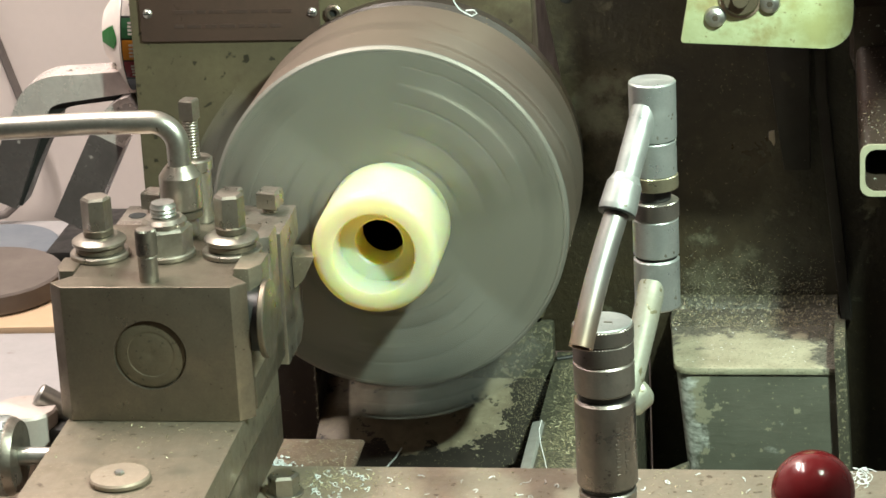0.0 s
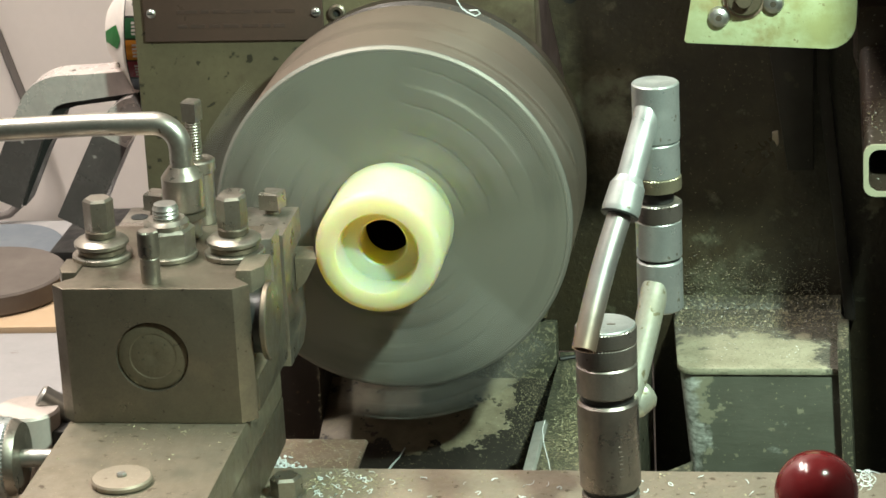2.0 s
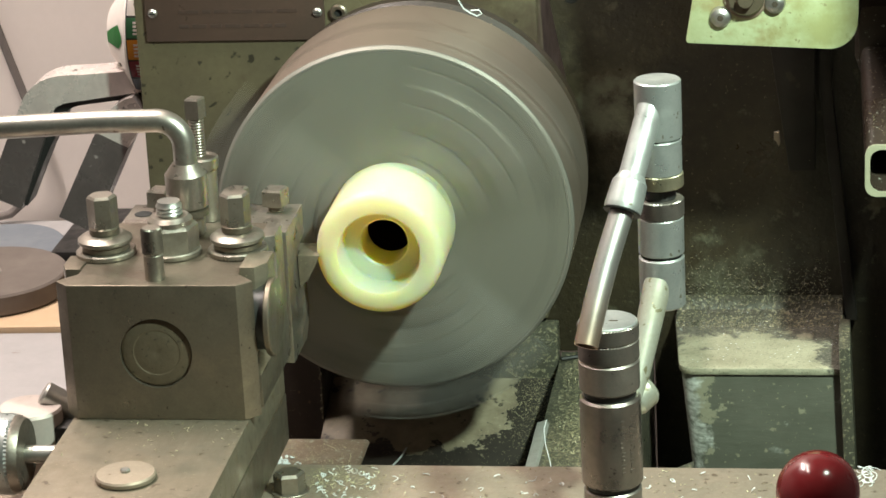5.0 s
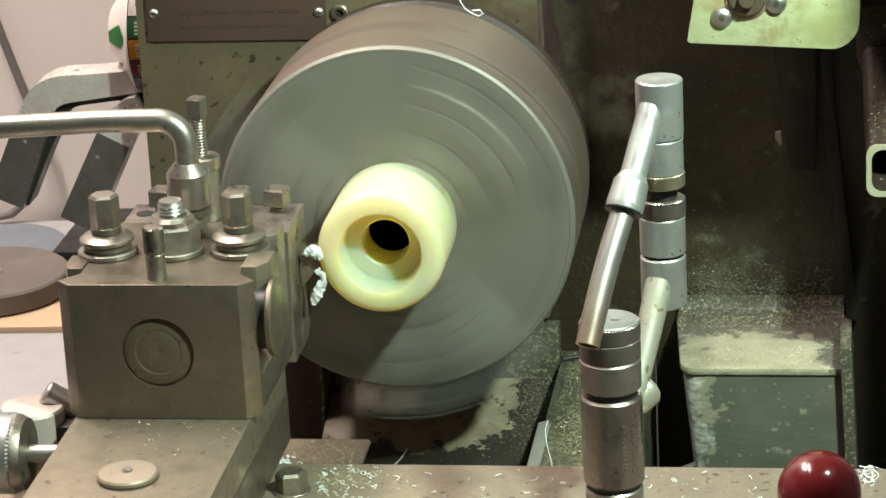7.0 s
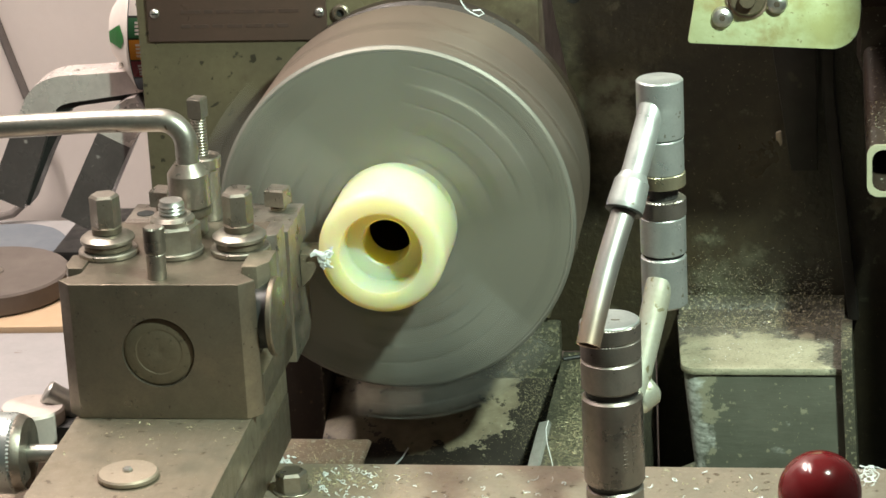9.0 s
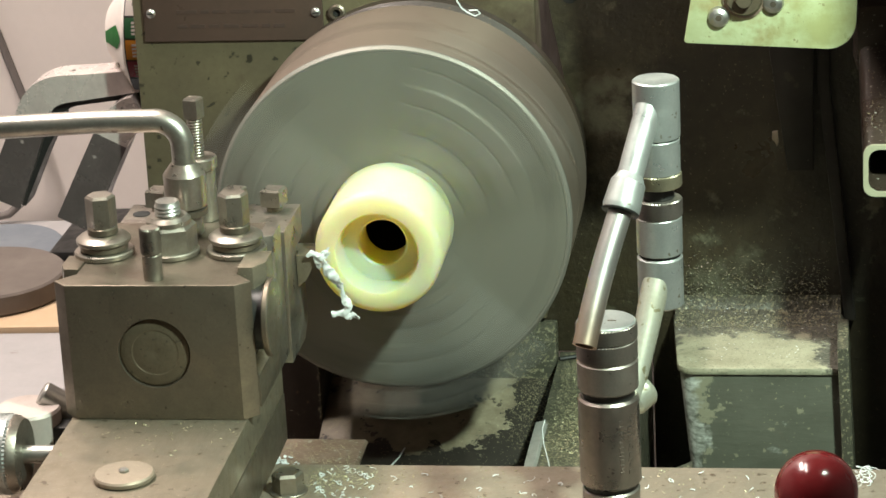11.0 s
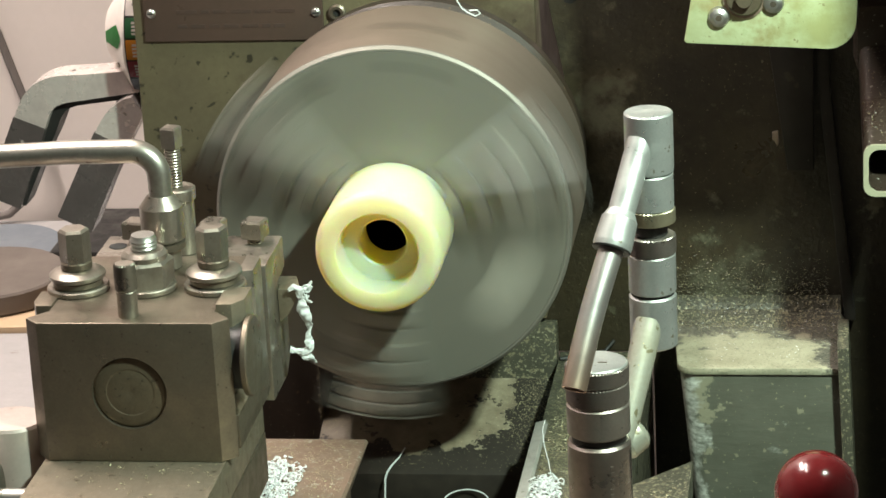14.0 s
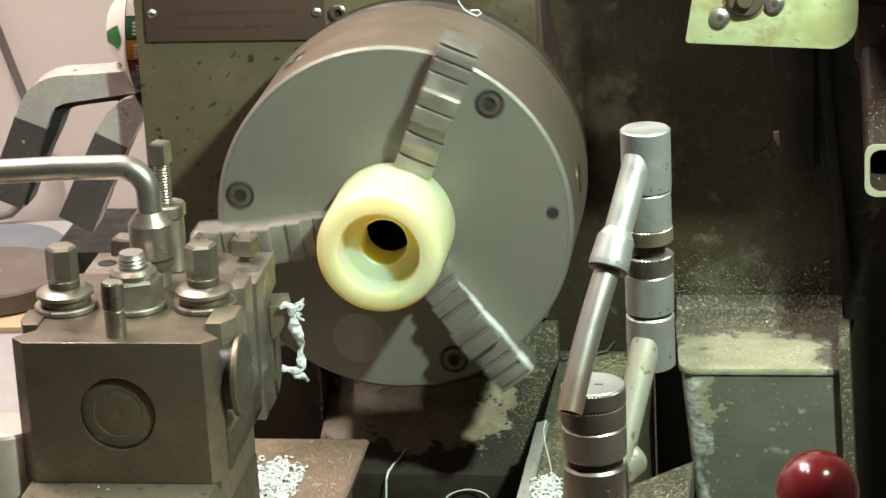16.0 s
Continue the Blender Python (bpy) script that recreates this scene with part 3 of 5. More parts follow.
def build_dial():
    t = thing("speed_dial", (-0.24, 0.22, 0.075), "white conical speed dial with coloured legend rim", "dial")
    x0, cy, cz = -0.213, 0.215, 0.082
    m = along((x0, cy, cz), (-0.36, cy, cz))
    outline = [(0.047, 0.0125), (0.0463, 0.0145), (0.038, 0.0205), (0.029, 0.0270), (0.0195, 0.0338), (0.0180, 0.0345), (0.009, 0.0352), (0, 0.0352)]
    part("cone", turned(outline, m, 64), WHITE_ENAMEL, t)
    part("rim", turned([(0, 0), (0.0485, 0), (0.0485, 0.0122), (0, 0.0122)], m, 64), BLACK, t)

    def on_dial(h, r, a):
        # a counts downwards from the top on the side of the operator's end
        return Vector((x0 - h, cy - r * math.sin(radians(a)), cz + r * math.cos(radians(a))))

    def patch_on(cells, ink, name, label=""):
        own = bmesh.new()
        rows = [[own.verts.new(q) for q in row] for row in cells]
        for p, q in zip(rows, rows[1:]):
            for k in range(len(p) - 1):
                own.faces.new((p[k], q[k], q[k + 1], p[k + 1]))
        bmesh.ops.solidify(own, geom=own.faces[:], thickness=0.0004)
        return part(name, own, ink, t, label)

    for a0, a1, ink in ((20, 62, WHITE_ENAMEL), (64, 82, GREEN_DARK), (83.5, 102, ORANGE_INK), (103.5, 121, RED_INK), (123, 150, TIN_BLUE)):
        patch_on([[on_dial(h, 0.0489, a0 + (a1 - a0) * i / 8) for h in (0.0012, 0.0112)] for i in range(9)], ink, "legend_patch")
        if ink is not TIN_BLUE:
            for i in range(4):
                a = a0 + (a1 - a0) * (0.2 + 0.18 * i)
                patch_on([[on_dial(h, 0.0494, a + d) for h in (0.0016, 0.0062)] for d in (0, 2.0)], WHITE_ENAMEL if ink is not WHITE_ENAMEL else BLACK, "lettering")

    def radius(h):
        return float(np.interp(h, [q[1] for q in outline], [q[0] for q in outline])) + 0.0006

    def at_height(h, z):
        return on_dial(h, radius(h) + 0.0004, math.degrees(math.acos((z - cz) / radius(h))))

    patch_on([[at_height(h, lo + (hi - lo) * k / 8) for k in range(9)] for h, lo, hi in ((0.0165, 0.0850, 0.0890), (0.0205, 0.0780, 0.0960), (0.026, 0.0785, 0.0925), (0.0335, 0.0790, 0.0870))], GREEN_INK, "pointer", "green pointer mark")
    c = on_dial(0.023, radius(0.023), 122)
    part("rivet", turned(rod(0.0022, 0, 0.0012, 0.0004), along(c, c + Vector((-0.5, -0.8, -0.3))), 16), STEEL, t)


def lever_bar(points, width, thick):
    """A flat bar with rounded edges that follows points in x and z, lying at the points' y."""
    own = bmesh.new()
    rings = []
    rough_points, points = points, []
    for i in range(len(rough_points) - 1):
        a, b, c, d = (np.array(rough_points[min(max(k, 0), len(rough_points) - 1)], float) for k in (i - 1, i, i + 1, i + 2))
        for f in (0, 0.2, 0.4, 0.6, 0.8):
            points.append(tuple(0.5 * (2 * b + (c - a) * f + (2 * a - 5 * b + 4 * c - d) * f * f + (3 * b - a - 3 * c + d) * f ** 3)))
    points.append(rough_points[-1])
    n = len(points)
    for i, (x, y, z, w) in enumerate(points):
        a, b = points[max(i - 1, 0)], points[min(i + 1, n - 1)]
        d = Vector((b[0] - a[0], 0, b[2] - a[2])).normalized()
        s = Vector((-d.z, 0, d.x)) * w / 2
        o = Vector((x, y, z))
        f = Vector((0, thick / 2, 0))
        rings.append([own.verts.new(o + s - f), own.verts.new(o - s - f), own.verts.new(o - s + f), own.verts.new(o + s + f)])
    for p, q in zip(rings, rings[1:]):
        for k in range(4):
            own.faces.new((p[k], p[(k + 1) % 4], q[(k + 1) % 4], q[k]))
    own.faces.new(rings[0][::-1])
    own.faces.new(rings[-1])
    return bevel(own, 0.003, 3, 40)


def build_levers():
    t = thing("control_lever", (-0.24, 0.2, 0.05), "worn chrome and black cranked control lever on the headstock", "lever", "control levers")
    part("arm", lever_bar([(-0.222, 0.2, 0.050, 0.017), (-0.262, 0.2, 0.046, 0.020), (-0.288, 0.2, 0.043, 0.0225), (-0.302, 0.2, 0.034, 0.0245), (-0.311, 0.2, 0.016, 0.0255)], 0.02, 0.03), LEVER_CHROME, t, "", 40)
    part("grip", lever_bar([(-0.3105, 0.2, 0.018, 0.026), (-0.320, 0.2, -0.005, 0.0275), (-0.338, 0.2, -0.046, 0.029)], 0.026, 0.031), LEVER_BLACK, t, "scuffed black grip", 40)
    part("underside", lever_bar([(-0.222, 0.206, 0.041, 0.012), (-0.262, 0.206, 0.0375, 0.014), (-0.281, 0.206, 0.035, 0.016), (-0.293, 0.206, 0.027, 0.018), (-0.302, 0.206, 0.010, 0.019), (-0.312, 0.206, -0.008, 0.019), (-0.331, 0.206, -0.048, 0.019)], 0.02, 0.026), BLACK, t, "black underside", 40)
    t = thing("control_lever", (-0.24, 0.23, 0.03), "straight black control lever with worn chrome shoulder", "lever", "control levers")
    part("arm", lever_bar([(-0.222, 0.19, 0.033, 0.016), (-0.229, 0.19, 0.028, 0.022), (-0.237, 0.19, 0.019, 0.026), (-0.2465, 0.19, 0.004, 0.027)], 0.024, 0.026), LEVER_CHROME, t, "", 40)
    part("grip", lever_bar([(-0.2455, 0.19, 0.006, 0.0275), (-0.262, 0.19, -0.026, 0.028), (-0.28, 0.19, -0.062, 0.029)], 0.026, 0.027), LEVER_BLACK, t, "scuffed black grip", 40)


def build_bed():
    solid("bed_way", prism([(-0.115, -0.30), (-0.115, -0.165), (-0.11, -0.16), (-0.027, -0.16), (-0.025, -0.162), (-0.040, -0.20), (-0.040, -0.30)], "y", -1.6, -0.011, 0.0006),
          RUST, "rusty front bed way strewn with white swarf", "lathe bed", kind="structure")
    solid("rear_way", prism([(0.092, -0.30), (0.0955, -0.16), (0.165, -0.16), (0.165, -0.30)], "y", -1.6, 0.1615, 0.001), GRIT,
          "rear bed ledge under oily dust and brass chips", "lathe bed", kind="structure")
    solid("gap_slope", prism([(0.161, -0.170), (0.042, -0.210), (0.042, -0.245), (0.161, -0.245)], "x", -0.0790, 0.0945, 0.001), WORN, "sloping casting with flaking cream paint", "lathe bed", kind="structure", loc=(-0.007, 0.126, -0.18))
    solid("gap_back", box(-0.0790, 0.0945, 0.1450, 0.1612, -0.245, -0.1335, 0.002), GRIT, "gritty back wall of the bed gap", "lathe bed", kind="structure")
    solid("gap_side", box(-0.24, -0.0795, 0.098, 0.16, -0.42, -0.131, 0.001), BROWN, "dark brown oily casting beside the bed gap", "lathe bed", kind="structure")
    solid("gap_floor", box(-0.3, 0.4, -1.6, 0.30, -0.45, -0.42, 0), BROWN, "oily floor of the bed gap", "lathe bed", kind="structure")
    solid("edge_strip", prism([(0.0915, -0.1640), (0.0915, -0.1590), (0.0985, -0.1575), (0.1005, -0.1598)], "y", -1.6, 0.02, 0.0003), BARE, "bare metal edge of the rear bed ledge", "trim", kind="structure")
    solid("deck", prism([(0.1640, -0.075), (0.206, -0.03), (0.2065, -1.6), (0.1655, -1.6)], "z", -0.19, -0.166, 0.001), GRIT, "gritty steel deck beside the rear ledge", "lathe bed", kind="structure")
    # dark guard panel behind the chuck
    t = thing("rear_guard", (0.25, 0.19, -0.13), "grimy dark green sheet metal guard", "guard")
    part("panel", prism([(0.094, 0.125), (0.084, 0.4), (0.5, 0.4), (0.5, -0.40), (0.166, -0.40), (0.166, -0.16), (0.078, -0.16), (0.078, 0.02), (0.107, 0.05)], "y", 0.162, 0.172, 0.001), DARK_PANEL, t)
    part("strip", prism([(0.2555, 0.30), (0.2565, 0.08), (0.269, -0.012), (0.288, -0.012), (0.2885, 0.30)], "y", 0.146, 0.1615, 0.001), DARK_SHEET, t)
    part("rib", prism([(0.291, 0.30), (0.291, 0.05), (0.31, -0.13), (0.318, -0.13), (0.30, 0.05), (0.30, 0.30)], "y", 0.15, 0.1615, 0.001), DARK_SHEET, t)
    # added sheet out of view, shaped to block the work lamp from the guard's right
    part("unseen_shade_panel", prism([(-0.09, -0.40), (0.172, -0.40), (0.172, 0.50), (-0.21, 0.50), (-0.21, 0.31), (-0.09, 0.24)], "x", 0.40, 0.41, 0.001), DARK_SHEET, t)
    part("latch", prism([(0.2582, 0.0185), (0.2622, 0.0195), (0.2630, 0.0105), (0.2616, 0.0075), (0.2596, 0.0120), (0.2582, 0.0125)], "y", 0.1425, 0.1455, 0.0006), SADDLE_STEEL, t, "small bare brass-coloured latch")
    part("screw_hole", turned(rod(0.006, 0, 0.001, 0.0002), along((0.112, 0.1625, 0.118), (0.112, 0.10, 0.118)), 20), HOLE, t)
    t = thing("gear_cover", (0.25, 0.1, -0.4), "boxy casting with worn cream top and grey-green front", "cover")
    xl, r = 0.192, 0.013
    plan = [(xl + r - r * math.cos(radians(q)), 0.052 + r - r * math.sin(radians(q))) for q in range(0, 91, 10)]
    own = prism(plan + [(0.313, 0.052), (0.313, 0.161), (xl, 0.161)], "z", -0.42, -0.1325, 0.001)
    for v in own.verts:
        v.co.x += 0.026 * (-0.1325 - v.co.z) / 0.2875 * (0.313 - v.co.x) / 0.121
    part("body", own, SCRAPED, t)
    plan = [(xl - 0.0015 + r - r * math.cos(radians(q)), 0.050 + r - r * math.sin(radians(q))) for q in range(0, 91, 10)]
    part("top", prism(plan + [(0.3135, 0.050), (0.309, 0.161), (0.182, 0.161)], "z", -0.1345, -0.129, 0.0018), DUSTY, t, "worn cream painted top under dust")
    part("flange", prism([(0.305, -0.11), (0.313, -0.11), (0.3255, -0.42), (0.317, -0.42)], "y", 0.04, 0.10, 0.001), GRIT, t)


def build_bracket():
    t = thing("guard_bracket", (0.26, 0.0, 0.13), "pale green painted bracket plate with screws", "bracket")
    pts = [(0.205, 0.128), (0.2115, 0.165), (0.2115, 0.26), (0.322, 0.26), (0.3195, 0.150)]
    pts += [(0.3000 + 0.019 * math.cos(radians(a)), 0.1400 + 0.019 * math.sin(radians(a))) for a in range(0, -95, -10)]
    pts += [(0.2065, 0.1262)]
    part("plate", prism(pts, "y", -0.006, 0.0, 0.0020), PALE_GREEN, t)
    part("fold", box(0.2115, 0.322, -0.006, 0.16, 0.262, 0.268, 0.001), PALE_GREEN, t)
    for x, z in ((0.2285, 0.1445), (0.2645, 0.1535)):
        s = part("screw", turned([(0, 0), (0.0072, 0), (0.0072, 0.001), (0.0062, 0.0035), (0.0035, 0.005), (0, 0.0052)], along((x, -0.006, z), (x, -1, z)), 28), CHROME, t)
        part("recess", turned(rod(0.0022, 0, 0.0006, 0.0001), along((x, -0.0108, z), (x, -1, z)), 6), STEEL_DARK, s)
    k = part("boss", turned([(0, 0), (0.0125, 0), (0.0125, 0.004), (0.011, 0.006), (0.006, 0.006), (0.005, 0.012), (0, 0.012)], along((0.2455, -0.006, 0.158), (0.2455, -1, 0.158)), 32), COVER_RUST, t, "rust-brown round boss")
    part("ring", turned([(0.0125, 0), (0.0145, 0), (0.0145, 0.002), (0.0125, 0.002)], along((0.2455, -0.006, 0.158), (0.2455, -1, 0.158)), 32, closed=True), RUST, k, "rusty washer")
    # hollow square tube that hangs from the guard
    t = thing("square_tube", (0.345, 0.02, 0.05), "open ended square steel tube, oily and worn", "tube")
    own = bmesh.new()
    o, d = Vector((0.3415, -0.012, 0.0385)), Vector((-0.003, 0.13, 0.043))
    outer, inner, bend = 0.0180, 0.0150, 0.0075
    rings = []
    for r, h in ((outer, 0), (outer, 1), (inner, 1), (inner, 0)):
        ring = []
        for cx, cy in ((1, 1), (-1, 1), (-1, -1), (1, -1)):
            for a in range(0, 91, 30):
                q = radians(a + {(1, 1): 0, (-1, 1): 90, (-1, -1): 180, (1, -1): 270}[(cx, cy)])
                ring.append(own.verts.new(o + d * h + Vector((cx * (r - bend) + bend * math.cos(q), 0, cy * (r - bend) + bend * math.sin(q)))))
        rings.append(ring)
    for p, q in zip(rings, rings[1:] + rings[:1]):
        for i in range(len(p)):
            j = (i + 1) % len(p)
            own.faces.new((p[i], p[j], q[j], q[i]))
    part("tube", own, OILY_TUBE, t, "", 40)
    own = bmesh.new()
    rings = []
    for r, y in ((0.0182, -0.0014), (0.0182, 0.002), (0.0148, 0.002), (0.0148, -0.0014)):
        ring = []
        for cx, cy, turn in ((1, 1, 0), (-1, 1, 90), (-1, -1, 180), (1, -1, 270)):
            for a in range(0, 91, 18):
                ring.append(own.verts.new(o + Vector((cx * (r - bend) + bend * math.cos(radians(a + turn)), y, cy * (r - bend) + bend * math.sin(radians(a + turn))))))
        rings.append(ring)
    for p, q in zip(rings, rings[1:] + rings[:1]):
        for i in range(len(p)):
            own.faces.new((p[i], p[(i + 1) % len(p)], q[(i + 1) % len(p)], q[i]))
    part("mouth_rim", own, CREAM_WORN, t, "bare worn rim")
    part("clamp", box(0.3165, 0.37, 0.10, 0.160, 0.070, 0.125, 0.014), OILY_TUBE, t)
    b = thing("ball_knob", (0.2981, -0.5113, 0.0), "glossy dark red ball knob on a lever", "knob")
    c = Vector((0.2981, -0.5113, 0.0265))
    own = bmesh.new()
    bmesh.ops.create_uvsphere(own, u_segments=48, v_segments=32, radius=0.0213, matrix=Matrix.Translation(c))
    part("ball", own, RED, b, angle=180)
    part("shank", turned(rod(0.006, -0.20, -0.018), upright(*c), 20), CHROME, b)


# ---------------------------------------------------------------- chuck and work
def jaw_bm(a):
    """One stepped jaw, drawn upright along z and then turned by a degrees."""
    w = 0.0135
    steps = [(0.0435, 0.0075), (0.0435, -0.016)]
    for z0, z1, y, cuts in ((0.0435, 0.062, -0.016, (0.052,)), (0.062, 0.083, -0.022, (0.071,)), (0.083, 0.106, -0.029, (0.093,)), (0.106, 0.140, -0.022, (0.117, 0.127, 0.1365))):
        steps.append((z0, y))
        for c in cuts:
            steps += [(c, y), (c + 0.0007, y + 0.0022), (c + 0.0021, y + 0.0022), (c + 0.0028, y)]
        steps.append((z1, y))
    steps.append((0.140, 0.0075))
    steps = [q for i, q in enumerate(steps) if i == 0 or q != steps[i - 1]]
    own = prism([(y, z) for z, y in steps], "x", -w, w, 0.0007)
    bmesh.ops.transform(own, matrix=pose(0, 0, 0, 0, 90 - a, 0), verts=own.verts)
    return own


JAW_ANGLE = 68.0


def build_chuck():
    t = thing("lathe_chuck", (0, 0, 0), "large three-jaw lathe chuck of grey machined steel", "chuck")
    m = along((0, 0, 0), (0, 1, 0))
    part("face", turned([(0.034, 0.02), (0.034, 0.001), (0.035, 0), (0.1215, 0), (0.1215, 0.02)], m, 128), CHUCK_FACE, t)
    part("rim", turned([(0.1216, 0.0045), (0.125, 0.0045), (0.125, 0.112), (0.123, 0.114), (0.034, 0.114), (0.034, 0.0201), (0.1216, 0.0201)], m, 128), CHUCK_RIM, t)
    part("edge", turned([(0.1217, 0.0), (0.1232, 0.0001), (0.125, 0.0018), (0.1252, 0.0024), (0.1252, 0.0044), (0.1217, 0.0044)], m, 128, closed=True), CHUCK_EDGE, t, "bright chamfered edge")
    # bore wall and end get the dark of a deep hole from their colour
    part("bore", turned([(0.0338, -0.0165), (0.0338, 0.11), (0.0325, 0.11), (0.0325, -0.0165)], m, 64, closed=True), HOLE, t, "bore coloured near-black for its inner shade")
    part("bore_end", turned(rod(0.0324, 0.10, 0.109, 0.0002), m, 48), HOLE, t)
    for k in range(3):
        part("jaw", jaw_bm(JAW_ANGLE + 120 * k), JAW, t)
    for k in range(3):
        a = radians(50.9 + 120 * k)
        c = Vector((0.1095 * math.cos(a), 0, 0.1095 * math.sin(a)))
        s = part("screw", turned([(0.0048, 0), (0.0075, 0), (0.0078, 0.0004), (0.0078, 0.0012), (0.0048, 0.0016)], along(c, c - Vector((0, 1, 0))), 32, closed=True), STEEL_DARK, t)
        part("counterbore", turned([(0.0079, 0.0), (0.0102, 0.0), (0.0102, 0.0004), (0.0079, 0.0004)], along(c, c - Vector((0, 1, 0))), 32, closed=True), HOLE, s)
        part("recess", turned(rod(0.005, 0, 0.0004, 0.0001), along(c, c - Vector((0, 1, 0))), 6), HOLE, s)
    for k in range(3):
        a = radians(3.8 + 120 * k)
        c = Vector((0.111 * math.cos(a), 0, 0.111 * math.sin(a)))
        if k == 0:
            part("hole", turned(rod(0.0045, 0, 0.0003, 0.0001), along(c, c - Vector((0, 1, 0))), 24), HOLE, t)
        b = radians(7 + 120 * k)
        c = Vector((0.1245 * math.cos(b), 0.055, 0.1245 * math.sin(b)))
        part("key_socket", turned([(0.006, 0), (0.010, 0), (0.010, 0.0012), (0.006, 0.0012)], along(c, c * 2 - Vector((0, 0.055, 0))), 28, closed=True), STEEL_DARK, t)
        part("key_hole", turned(rod(0.0062, 0, 0.0009, 0.0001), along(c, c * 2 - Vector((0, 0.055, 0))), 4), HOLE, t)
    # white shavings caught along the side of one jaw
    q, side = Vector((math.cos(radians(308)), 0, math.sin(radians(308)))), Vector((math.cos(radians(38)), 0, math.sin(radians(38)))) * 0.0142
    part("caught_swarf", ribbon([((q * r + side).x, (q * r + side).z, w) for r, w in ((0.058, 0.0012), (0.070, 0.0022), (0.085, 0.0014), (0.100, 0.0026), (0.115, 0.0018), (0.130, 0.0022), (0.139, 0.0010))], 71, -0.0215), SWARF, t, "white shavings caught on a jaw")
    a = radians(-108)
    c = Vector((0.092 * math.cos(a), 0, 0.092 * math.sin(a)))
    part("badge", turned(rod(0.0185, 0, 0.0005, 0.0002), along(c, c - Vector((0, 1, 0))), 40), BADGE, t, "dull grey round badge on the face")
    return t


def build_work():
    m = along((0, 0, 0), (0, -1, 0))
    r = 0.0434
    prof = [(0.037, 0.002), (r - 0.0004, 0.002), (r, 0.004), (r, 0.0625), (r - 0.0005, 0.0651), (r - 0.0017, 0.0675), (r - 0.0035, 0.0692), (r - 0.006, 0.0702), (0.0300, 0.0706), (0.0283, 0.0701), (0.0276, 0.0685),
            (0.0274, 0.0480), (0.0268, 0.0468), (0.0172, 0.046), (0.0160, 0.0450), (0.0158, 0.018), (0.037, 0.018)]
    t = solid("nylon_bush", turned(prof, m, 96, closed=True), NYLON, "pale yellow nylon bush clamped in the chuck jaws", "workpiece", loc=(0, 0, 0))
    return t


# ---------------------------------------------------------------- carriage
def build_saddle():
    t = thing("saddle", (0.1, -0.3, -0.16), "oily steel carriage saddle strewn with chips", "saddle")
    part("bridge", box(-0.30, 0.40, -0.42, -0.152, -0.158, -0.118, 0.002), SADDLE_STEEL, t)
    b = part("bolt", hexagon(0.0104, -0.1175, -0.1035, upright(-0.0445, -0.1975), 0.0018, turn=12), STEEL, t)
    part("washer", turned(rod(0.0125, -0.118, -0.1165, 0.0003), upright(-0.0445, -0.1975)), STEEL, b)
    return t


def build_compound():
    t = thing("compound_slide", (-0.11, -0.25, -0.118), "ground steel compound slide under the toolpost", "compound slide")
    part("slide", prism([(-0.176, -0.42), (-0.0615, -0.42), (-0.0615, -0.113), (-0.176, -0.113)], "z", -0.0832, -0.0565, 0.001), STEEL_SLIDE, t)
    part("base", prism([(-0.170, -0.42), (-0.0612, -0.42), (-0.0612, -0.112), (-0.170, -0.112)], "z", -0.1178, -0.084, 0.001), STEEL_DARK, t)
    c = part("oil_cap", turned([(0, 0), (0.0175, 0), (0.0185, 0.001), (0.0185, 0.003), (0.0175, 0.0042), (0.004, 0.0047), (0, 0.0047)], upright(-0.1185, -0.318, -0.0564), 48), SADDLE_STEEL, t, "round steel cap")
    part("nipple", hexagon(0.0032, 0.0047, 0.0068, upright(-0.1185, -0.318, -0.0564), 0.0008), CHROME, c)
    return t


def washer_bolt(x, y, z):
    t = thing("clamp_bolt", (x, y, z), "square headed clamping bolt with stacked steel washers", "bolt", "toolpost bolts")
    m = upright(x, y, z)
    part("washer", turned([(0, 0), (0.0185, 0), (0.0193, 0.0008), (0.0193, 0.0032), (0.0185, 0.004), (0, 0.004)], m), STEEL, t)
    part("neck", turned(rod(0.0155, 0.004, 0.0085), m), STEEL_DARK, t)
    part("washer", turned([(0, 0.0085), (0.0165, 0.0085), (0.0175, 0.0095), (0.0175, 0.0115), (0.015, 0.0135), (0.0115, 0.0145), (0, 0.0145)], m), STEEL, t)
    part("collar", turned(rod(0.0098, 0.0145, 0.0195), m), STEEL_DARK, t)
    part("head", hexagon(0.0098, 0.0195, 0.0405, m, 0.0016, 6, turn=15), STEEL, t)
    return t


